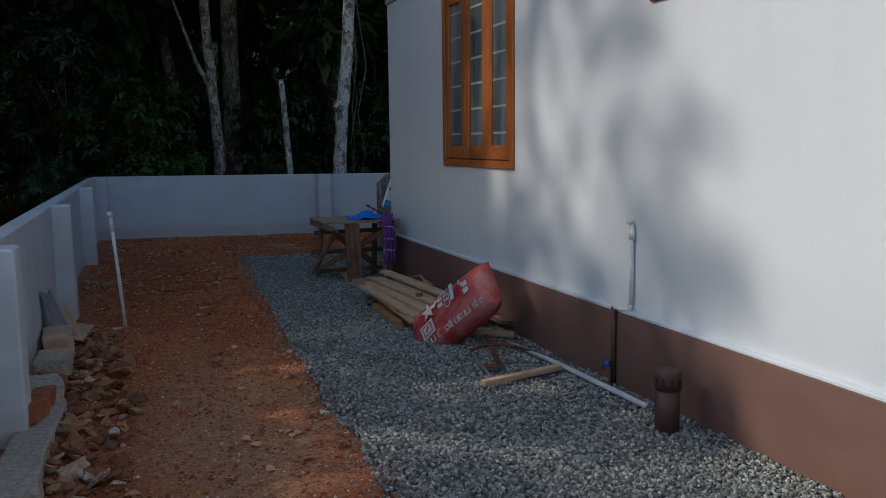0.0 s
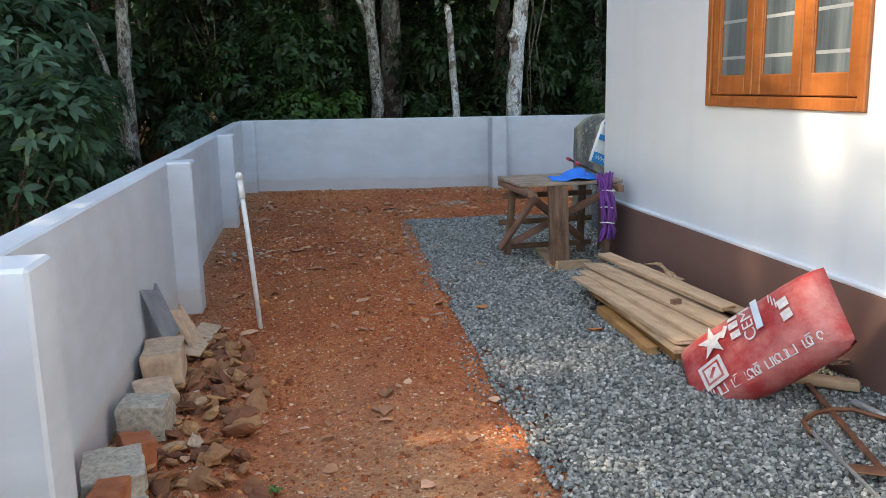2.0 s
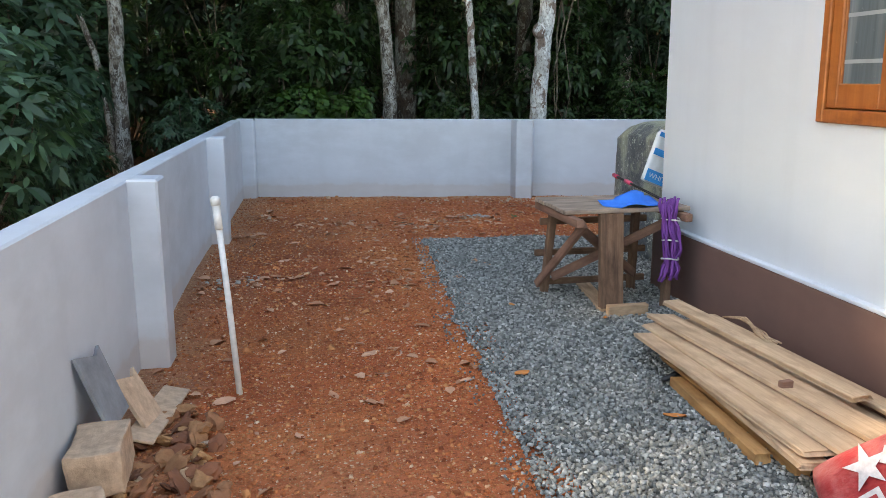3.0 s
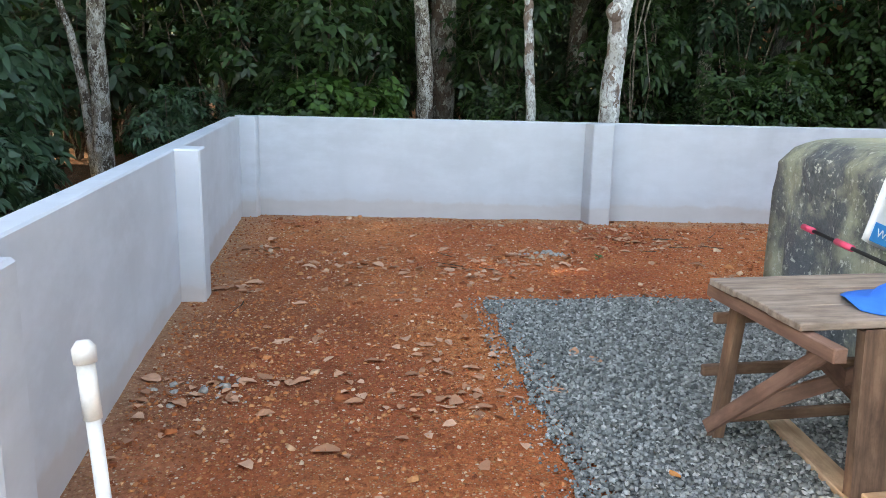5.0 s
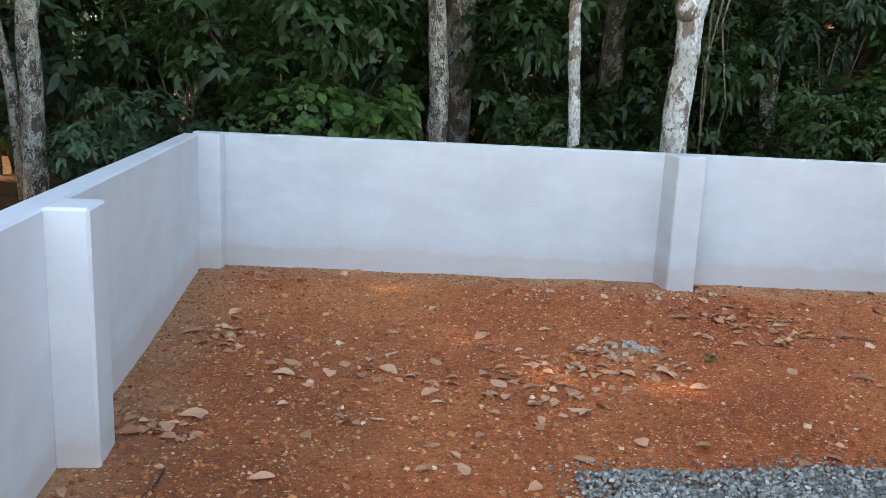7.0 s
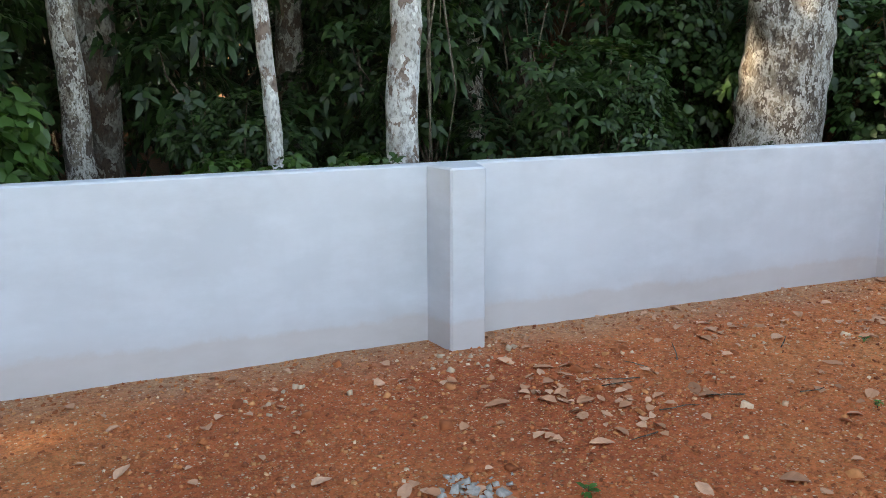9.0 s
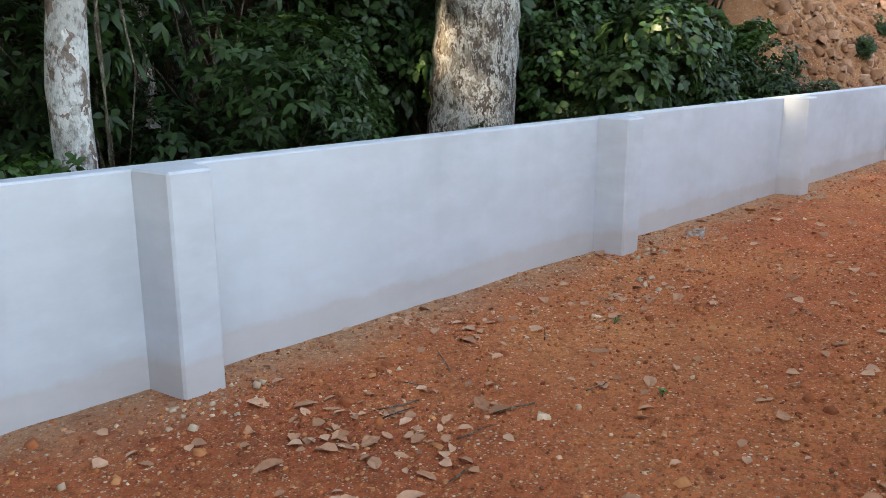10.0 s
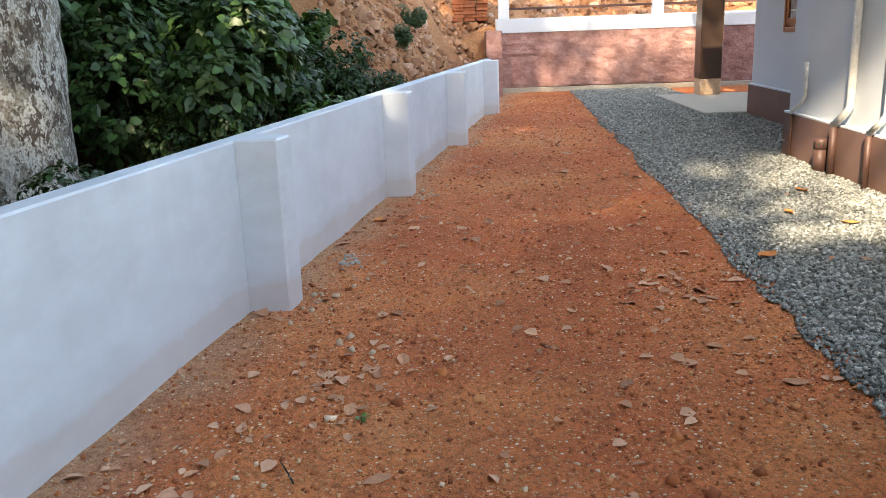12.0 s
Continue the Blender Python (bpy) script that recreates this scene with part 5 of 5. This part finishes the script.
def elbow_pipe(name, x, y, face, top, jog, label, tap=False, m=None):
    """A riser: white above the plinth, brown below it; local x along the wall, y out of it."""
    root = tagged(empty(name, m), label, "pipe")
    part("riser", tube([(0, 0.02, 0.52), (0, 0.02, top)], 0.012, 10), PVC, root, "white plastic riser", smooth=True)
    part("collar", tube([(0, 0.02, top - 0.10), (0, 0.02, top - 0.04)], 0.018, 10), PVC, root, smooth=True)
    part("outlet", tube([(0, 0.02, top), (0, 0.055, top + 0.005)], 0.014, 10), PVC, root, smooth=True)
    part("bend", tube([(0, 0.02, 0.53), (0, 0.025, 0.50), (jog * 0.5, 0.04, 0.495), (jog, 0.055, 0.50)], 0.014, 10), PVC, root, smooth=True)
    part("drop", tube([(jog, 0.055, 0.50), (jog, 0.055, 0.0)], 0.017, 10), BROWN_PIPE, root, "brown-painted drop pipe", smooth=True)
    if tap:
        part("tap_body", tube([(jog, 0.06, 0.15), (jog, 0.12, 0.15), (jog, 0.13, 0.12)], 0.012, 8), BROWN_PIPE, root, smooth=True)
        part("tap_lever", tube([(jog, 0.12, 0.165), (jog + 0.07, 0.13, 0.165)], 0.013, 8), BLUE_PLASTIC, root, "blue tap lever", smooth=True)
    return root


elbow_pipe("water_pipe", 0, 0, 0, 1.02, -0.13, "white and brown water pipe with a blue tap", True, Matrix.Translation((HOUSE_X + 0.04, 4.19, 0)) @ pose(0, 0, 0, 0, 0, 90) @ Matrix.Diagonal((-1, 1, 1, 1)))


def vent_stub(m, h):
    root = tagged(empty("pipe_stub", m), "short brown capped drain pipe standing in the gravel", "pipe")
    part("pipe", tube([(0, 0, -0.02), (0, 0, h - 0.1)], 0.062, 20), BROWN_PIPE, root, smooth=True)
    cap = part("cap", tube([(0, 0, h - 0.1), (0, 0, h - 0.012), (0, 0, h)], [0.068, 0.068, 0.058], 20), BROWN_PIPE, root, smooth=True)
    for k in range(10):
        a = 0.6283 * k
        part("slot", box(0.062, 0.0695, -0.007, 0.007, h - 0.075, h - 0.035), RUBBER, cap, m=pose(0, 0, 0, 0, 0, math.degrees(a)))
    return root


stub = vent_stub(pose(2.50, 3.50, 0), 0.34)
copy_thing(stub, pose(10.1, 9.25, 0))

# pipes on the garden side of the house
for x, top, w, jog in ((10.78, 1.03, 0.9, -0.22), (9.68, 2.98, 1.6, -0.22), (9.0, 2.98, 1.3, -0.2)):
    root = tagged(empty("drain_pipe", pose(x, HOUSE_Y - 0.04, 0)), "white plastic drain pipe turning out over the plinth", "pipe")
    r = 0.022 * w
    part("riser", tube([(0, r + 0.005, top), (0, r + 0.005, 0.68), (-jog * 0.25, r + 0.01, 0.62), (-jog, 0.05 + r, 0.49)], r, 12), PVC, root, "white riser", smooth=True)
    part("drop", tube([(-jog, 0.045 + r, 0.52), (-jog, 0.045 + r, -0.05)], r, 12), BROWN_PIPE, root, "brown-painted drop pipe", smooth=True)
tap = tagged(empty("garden_tap", pose(11.22, HOUSE_Y, 0.12)), "small chrome garden tap on the plinth", "tap")
part("spout", tube([(0, 0, 0.05), (0, 0.06, 0.05), (0, 0.075, 0.0)], 0.012, 8), BRIGHT_STEEL, tap, smooth=True)
part("lever", tube([(0, 0.04, 0.05), (0.0, 0.05, 0.13)], 0.01, 8), BRIGHT_STEEL, tap, smooth=True)


# ---- along the west wall ----
def pole():
    base, top = Vector((-0.12, 7.66, -0.09)), Vector((-0.205, 7.76, 0.935))
    root = tagged(empty("pipe_pole"), "leaning white plastic pipe stuck upright in the earth", "pole")
    part("pipe", tube([base - Vector((0, 0, 0.1)), base.lerp(top, 0.5), base.lerp(top, 0.86)], 0.0155, 12), PVC, root, smooth=True)
    part("socket", tube([base.lerp(top, 0.84), base.lerp(top, 0.955)], 0.0195, 12), PVC, root, "wider pipe socket", smooth=True)
    part("cap", tube([base.lerp(top, 0.955), base.lerp(top, 0.985), top], [0.024, 0.025, 0.013], 12), PVC, root, "white end cap", smooth=True)


pole()


def rough_block(name, size, mat, m, label, category, seed, bevel=0.012):
    bm = box(-size[0] / 2, size[0] / 2, -size[1] / 2, size[1] / 2, 0, size[2], bevel, seg=2)
    bmesh.ops.subdivide_edges(bm, edges=[e for e in bm.edges if e.calc_length() > 0.05], cuts=4, use_grid_fill=True)
    for v in bm.verts:
        v.co += Vector([noise.noise(v.co * 14 + Vector((seed, k * 9, 0))) for k in range(3)]) * 0.011
    return tagged(finish(name, bm, mat, m=m), label, category)


G = -0.06
rough_block("cement_block", (0.20, 0.34, 0.17), LIGHT_BLOCK, pose(-0.580, 6.76, G + 0.03, 0, -4, 4), "buff cement block with worn edges beside the wall", "block", 1)
rough_block("cement_block", (0.21, 0.19, 0.165), BLOCK, pose(-0.570, 6.06, G, 0, 0, -6), "rough grey cement block beside the wall", "block", 2)
rough_block("broken_brick", (0.18, 0.22, 0.10), LIGHT_BLOCK, pose(-0.585, 6.40, G + 0.01, 6, 0, 20), "broken brown brick lying between two blocks", "brick", 3)
rough_block("cement_block", (0.22, 0.26, 0.15), BLOCK, pose(-0.580, 5.42, G + 0.02, 5, 0, 10), "rough grey cement block against the wall", "block", 4)
rough_block("broken_brick", (0.13, 0.16, 0.13), BRICK, pose(-0.565, 5.72, G, 0, 8, 25), "broken red brick stub with mortar", "brick", 5)
rough_block("red_brick", (0.11, 0.22, 0.09), BRICK, pose(-0.560, 5.17, G + 0.075, 4, 0, -8), "red brick lying on a cement footing", "brick", 6, 0.006)
rough_block("red_brick", (0.11, 0.22, 0.10), BRICK, pose(-0.590, 4.95, G + 0.075, -4, 0, -12), "red brick smeared with mortar on a cement footing", "brick", 7, 0.006)
rough_block("cement_footing", (0.20, 1.15, 0.13), BLOCK, pose(-0.560, 4.75, G - 0.055, 0, 0, -2), "crumbling cement footing at the wall's foot", "footing", 8)
rough_block("cement_block", (0.22, 0.36, 0.19), BLOCK, pose(-0.545, 3.75, G, 0, 0, 4), "rough cement block stained with earth", "block", 9)
for a, b, w, lab in (((-0.575, 7.04, G + 0.14), (-0.675, 7.14, 0.37), 0.24, "grey slate slab leaning on the wall"), ((-0.47, 7.26, G + 0.02), (-0.60, 7.26, 0.20), 0.22, "broken buff board leaning on the wall")):
    d = Vector(b) - Vector(a)
    bm = shape([(-w / 2, 0), (w / 2, 0.02), (w / 2, d.length), (0.06, d.length - 0.03), (-w / 2, d.length + 0.02)], 0.016)
    x = Vector((0.12, 1, 0)).normalized()
    y = d.normalized()
    z = x.cross(y).normalized()
    y = z.cross(x)
    m = Matrix((x, y, z)).transposed().to_4x4()
    m.translation = a
    buff = "buff" in lab
    tagged(finish("broken_board" if buff else "slate_slab", bm, LIGHT_BLOCK if buff else SLATE, m=m), lab, "board" if buff else "slab")
brd = tagged(empty("mud_board", pose(0, 0, 0)), "earth-stained plywood board lying by the wall", "board")
board("sheet", (-0.50, 7.02, G + 0.06), (-0.44, 7.72, G + 0.03), 0.13, 0.015, LIGHT_BLOCK, brd, roll=12)


# ---- litter on the ground ----
def stone_mesh(name, seed, mat):
    bm = bmesh.new()
    bmesh.ops.create_icosphere(bm, subdivisions=2, radius=0.5)
    rng = random.Random(seed)
    st = Vector((rng.uniform(0.8, 1.3), rng.uniform(0.6, 1.0), rng.uniform(0.45, 0.8)))
    for v in bm.verts:
        q = v.co.normalized()
        v.co = v.co * st * (1 + 0.55 * noise.noise(q * 1.5 + Vector((seed * 7, 0, 0))) + 0.22 * noise.noise(q * 4 + Vector((0, seed * 5, 0)))) * rng.uniform(0.95, 1.05)
    me = bpy.data.meshes.new(name)
    bm.to_mesh(me)
    bm.free()
    me.materials.append(mat)
    return me


STONES = [stone_mesh("stone", k, RUBBLE) for k in range(9)]


def rubble_pile():
    rng = random.Random(12)
    root = tagged(empty("rubble_pile", pose(-0.28, 5.2, G)), "strip of broken laterite and brick rubble along the wall", "rubble")
    for k in range(290):
        y = rng.uniform(3.2, 7.45)
        edge = -0.08 - 0.10 * max(0, (y - 6.4)) + 0.04 * math.sin(4 * y)
        x = rng.uniform(-0.52, edge)
        s = rng.uniform(0.035, 0.11)
        ob = new("stone", rng.choice(STONES))
        ob.parent = root
        ob.matrix_basis = pose(x + 0.28, y - 5.2, ground_z(x, y) - G + s * 0.16 + rng.uniform(0, 0.03), rng.uniform(-40, 40), rng.uniform(-40, 40), rng.uniform(0, 360)) @ Matrix.Diagonal((s * rng.uniform(1.0, 1.4), s, s * rng.uniform(0.45, 0.8), 1))


rubble_pile()


def on_earth(x, y):
    return LEFT_X + 0.02 < x < FRONT_X and (BACK_INV @ Vector((x, y, 0))).y < -0.02 and not (x > HOUSE_X and y < HOUSE_Y) and not in_gravel(x, y)


CLUSTERS = ((0.77, 9.68, 0.28), (-0.35, 11.85, 0.30), (0.5, 12.5, 0.4), (1.25, 12.1, 0.45), (1.8, 12.55, 0.4), (3.15, 13.6, 0.38), (3.3, 13.25, 0.35), (-0.25, 13.2, 0.25), (2.1, 12.8, 0.25), (6.6, 11.5, 0.4), (-0.3, 9.9, 0.3), (0.9, 10.2, 0.5), (4.6, 14.0, 0.5), (5.5, 13.3, 0.5))


def leaf_litter():
    rng = np.random.default_rng(17)
    spots = []
    for cx, cy, r in CLUSTERS:
        for _ in range(24):
            spots.append((cx + rng.normal() * r * 0.6, cy + rng.normal() * r * 0.45))
    n = 900
    spots += list(zip(rng.uniform(-0.6, 9, n), rng.uniform(3.5, 14.9, n)))
    spots += list(zip(rng.uniform(8, 20, 260), rng.uniform(10, 13, 260)))
    pts = np.array([(x, y, ground_z(x, y) + 0.006) for x, y in spots if on_earth(x, y)])
    n = len(pts)
    a = rng.uniform(0, 6.283, n)
    along = np.stack([np.cos(a), np.sin(a), rng.uniform(-0.05, 0.3, n)], 1)
    lens = rng.uniform(0.03, 0.085, n)
    me = leaves_mesh("leaf_litter", pts, along, np.stack([rng.normal(0, 0.25, n), rng.normal(0, 0.25, n), np.ones(n)], 1), lens, lens * rng.uniform(0.5, 0.9, n), DRY_LEAF, fold=0.45, droop=0.1)
    tagged(new("leaf_litter", me), "small dry brown leaves scattered on the red earth", "leaf litter", kind="stuff")
    # larger leaves that can be told apart
    shapes = []
    for k in range(6):
        bm = bmesh.new()
        rg = random.Random(40 + k)
        L, Wd, curl, fold = 1.0, rg.uniform(0.48, 0.78), rg.uniform(-0.25, 0.3), rg.uniform(0.1, 0.5)
        rows = []
        for i in range(7):
            u = i / 6
            w = Wd / 2 * math.sin(math.pi * min(1, u * 0.93 + 0.05)) ** 0.8 * (1 - 0.25 * u) + 0.006
            z = curl * (u - 0.5) ** 2 * 1.6
            rows.append([bm.verts.new((u - 0.5, s * w, z + abs(s) * w * fold + rg.uniform(-0.02, 0.02))) for s in (-1, -0.5, 0, 0.5, 1)])
        for p, q in zip(rows, rows[1:]):
            for j in range(4):
                bm.faces.new((p[j], q[j], q[j + 1], p[j + 1]))
        me = bpy.data.meshes.new("dry_leaf")
        low = min(v.co.z for v in bm.verts)
        for v in bm.verts:
            v.co.z -= low
        bm.to_mesh(me)
        bm.free()
        me.materials.append(DRY_LEAF)
        shapes.append(me)
    rg = random.Random(77)
    made = 0
    while made < 290:
        if made < 110:
            cx, cy, r = CLUSTERS[made % len(CLUSTERS)]
            x, y = cx + rg.gauss(0, r * 0.7), cy + rg.gauss(0, r * 0.55)
        else:
            x, y = rg.uniform(-0.6, 13), rg.uniform(6, 15)
        if not on_earth(x, y) and not (rg.random() < 0.12 and in_gravel(x, y)):
            continue
        s = rg.uniform(0.06, 0.135)
        ob = new("dry_leaf", rg.choice(shapes))
        ob.matrix_basis = pose(x, y, ground_z(x, y) + (0.022 if in_gravel(x, y) else 0.002), rg.uniform(-12, 12), rg.uniform(-8, 8), rg.uniform(0, 360)) @ Matrix.Diagonal((s, s, s, 1))
        tagged(ob, "dry brown fallen leaf on the ground", "leaf", "fallen leaves")
        made += 1


leaf_litter()


def pebbles():
    rng = np.random.default_rng(23)
    at, size = [], []
    for x0, x1, y0, y1, n, lo, hi in ((-0.6, 1.4, 2.5, 11, 17000, 0.006, 0.019), (-0.6, 7.5, 10.5, 15.1, 23000, 0.006, 0.020), (7.5, 20, 10.2, 14, 6500, 0.011, 0.028), (-0.6, 7.5, 4, 15, 420, 0.025, 0.052)):
        px, py = rng.uniform(x0, x1, n), rng.uniform(y0, y1, n)
        for x, y, r in zip(px, py, rng.random(n) ** 2.2):
            if on_earth(x, y) and (noise.noise(Vector((x * 1.1, y * 1.1, 5))) > -0.3 + 0.5 * noise.noise(Vector((x * 4, y * 4, 2))) or r > 0.5):
                s = lo + (hi - lo) * r
                at.append((x, y, ground_z(x, y) + s * 0.12))
                size.append(s)
    tagged(new("pebbles", scatter_rocks("pebbles", at, size, PEBBLE, rng, 0.6)), "small pale and rusty pebbles in the red earth", "pebbles", kind="stuff")
    at, size = [], []
    for x, y in zip(rng.uniform(11.5, 22, 9000), rng.uniform(12.4, 19, 9000)):
        p = BACK_INV @ Vector((x, y, 0))
        if 0.35 < p.y < 5.5 and noise.noise(Vector((x * 0.6, y * 0.6, 1))) > -0.2:
            s = 0.03 + 0.14 * rng.random() ** 4
            at.append((x, y, ground_z(x, y) + s * 0.15))
            size.append(s)
    for x, y in zip(rng.uniform(21.3, 26, 1500), rng.uniform(2, 14, 1500)):
        s = 0.05 + 0.20 * rng.random() ** 2
        at.append((x, y, ground_z(x, y) + s * 0.2))
        size.append(s)
    tagged(new("bank_rubble", scatter_rocks("bank_rubble", at, size, BANK_STONE, rng, 0.8)), "loose laterite stones on the cut bank", "rubble", kind="stuff")


pebbles()


def crumbs():
    """Pale mortar droppings at the pilaster feet, and fallen twigs."""
    rng = np.random.default_rng(31)
    at, size = [], []
    for s in (3.8, 7.4, 10.7, 14.1):
        for _ in range(28):
            p = BACK @ Vector((s + rng.normal() * 0.28, -0.28 - abs(rng.normal()) * 0.14, 0))
            r = 0.008 + 0.03 * rng.random() ** 3
            at.append((p.x, p.y, ground_z(p.x, p.y) + r * 0.2))
            size.append(r)
    for cx, cy in ((-0.3, 13.15), (2.05, 12.8), (5.9, 13.4), (1.9, 14.2)):
        for _ in range(12):
            x, y = cx + rng.normal() * 0.13, cy + rng.normal() * 0.08
            r = 0.01 + 0.04 * rng.random() ** 3
            at.append((x, y, ground_z(x, y) + r * 0.2))
            size.append(r)
    crumb = plain("pale_mortar", (0.50, 0.36, 0.25), 0.95)
    tagged(new("mortar_crumbs", scatter_rocks("mortar_crumbs", at, size, crumb, rng, 0.7)), "pale mortar crumbs dropped near the wall", "mortar crumbs", kind="stuff")
    rg = random.Random(14)
    for k in range(16):
        x, y = rg.choice(((3.6, 13.2), (0.8, 9.9), (1.2, 12.3), (4.6, 13.4), (-0.1, 11.6), (5.8, 12.6)))
        x, y = x + rg.gauss(0, 0.35), y + rg.gauss(0, 0.25)
        a, L = rg.uniform(0, 6.28), rg.uniform(0.12, 0.34)
        pts = [(x + math.cos(a) * L * u + rg.uniform(-0.01, 0.01), y + math.sin(a) * L * u + rg.uniform(-0.01, 0.01), ground_z(x, y) + 0.008 + 0.012 * u) for u in (0, 0.35, 0.7, 1)]
        tagged(finish("twig", tube(pts, [0.004, 0.0035, 0.003, 0.0015], 6), STEM, smooth=True), "thin dry brown twig on the earth", "twig", "fallen twigs")


crumbs()


def weed(x, y, seed, size):
    """A small seedling: a rosette of a few folded leaves on a short stem."""
    rng = np.random.default_rng(seed)
    root = tagged(empty("weed", pose(x, y, ground_z(x, y))), "small green weed sprouting from the red earth", "weed", "sprouting weeds")
    n = 14
    a = rng.uniform(0, 6.283, n)
    base = np.stack([rng.normal(0, 0.006, n), rng.normal(0, 0.006, n), rng.uniform(0.008, 0.03, n)], 1)
    along = np.stack([np.cos(a), np.sin(a), rng.uniform(0.2, 0.9, n)], 1)
    lens = size * rng.uniform(0.6, 1.2, n)
    ob = new("leaves", leaves_mesh("leaves", base, along, np.stack([0 * a, 0 * a, 1 + 0 * a], 1), lens, lens * 0.45, WEED_LEAF))
    ob.parent = root
    part("stem", tube([(0, 0, -0.01), (0.002, 0.001, 0.035)], [0.003, 0.0015], 6), STEM, root)


WEED_LEAF = leafy("young_weed_leaf", (0.035, 0.11, 0.02), (0.10, 0.24, 0.05))
for k, (x, y, size) in enumerate(((2.55, 12.67, 0.05), (5.07, 13.16, 0.035), (0.0, 5.35, 0.04), (-0.06, 5.2, 0.03), (4.2, 12.55, 0.03))):
    weed(x, y, 60 + k, size)


def bright_leaves():
    """Freshly fallen orange leaves, on the gravel and by the wall."""
    mat = pebble_material("orange_dry_leaf", [(0.0, (0.50, 0.17, 0.05)), (1.0, (0.72, 0.30, 0.10))], 0.25, 0.8)
    rng = random.Random(91)
    for x, y, size in ((1.80, 6.80, 0.10), (1.28, 7.45, 0.09), (8.83, 13.46, 0.14), (1.55, 8.75, 0.06), (2.05, 8.35, 0.05), (7.10, 10.78, 0.16), (8.3, 10.2, 0.12), (7.9, 9.9, 0.12), (9.1, 9.8, 0.13)):
        bm = bmesh.new()
        rows = []
        for i in range(6):
            u = i / 5
            w = 0.30 * math.sin(math.pi * min(1, 0.06 + 0.92 * u)) + 0.01
            rows.append([bm.verts.new(((u - 0.5) * size, t * w * size, size * (0.04 + 0.22 * (u - 0.5) ** 2 + 0.10 * abs(t)) + rng.uniform(0, 0.004))) for t in (-1, 0, 1)])
        for p, q in zip(rows, rows[1:]):
            for j in range(2):
                bm.faces.new((p[j], q[j], q[j + 1], p[j + 1]))
        lift = 0.026 if in_gravel(x, y) else 0.002
        ob = finish("dry_leaf", bm, mat, m=pose(x, y, ground_z(x, y) + lift, rng.uniform(-6, 6), 0, rng.uniform(0, 360)), smooth=True)
        tagged(ob, "curled orange fallen leaf on the ground", "leaf", "fallen leaves")


bright_leaves()


def mortar_spill():
    """A flat patch of grey cement crumbs trodden into the earth."""
    rng = np.random.default_rng(52)
    at, size = [], []
    for cx, cy, spread_by, count in ((2.16, 12.95, 0.10, 70), (7.62, 13.52, 0.09, 40), (-0.25, 9.9, 0.16, 40)):
        for _ in range(count):
            x, y = cx + rng.normal() * spread_by, cy + rng.normal() * spread_by * 0.6
            k = 0.008 + 0.035 * rng.random() ** 2.5
            at.append((x, y, ground_z(x, y) + k * 0.15))
            size.append(k)
    grey_mat = plain("grey_cement_crumb", (0.36, 0.34, 0.31), 0.95, vary=0.35, scale=30, grain=0.8)
    tagged(new("cement_crumbs", scatter_rocks("cement_crumbs", at, size, grey_mat, rng, 0.5)), "grey cement crumbs spilt on the earth", "cement crumbs", kind="stuff")


mortar_spill()


def brick_stack():
    root = tagged(empty("brick_stack", pose(22.0, 12.55, ground_z(22.0, 12.55) - 0.02)), "stack of red clay tiles on the bank", "bricks")
    me = bpy.data.meshes.new("brick")
    bm = box(-0.30, 0.30, -0.13, 0.13, 0, 0.07, 0.01)
    bm.to_mesh(me)
    bm.free()
    me.materials.append(BRICK)
    rng = random.Random(3)
    for k in range(16):
        for j in range(3):
            ob = new("brick", me)
            ob.parent = root
            ob.matrix_basis = pose(rng.uniform(-0.03, 0.03), (j - 1) * 0.27 + rng.uniform(-0.02, 0.02), k * 0.076, 0, 0, rng.uniform(-3, 3))


brick_stack()
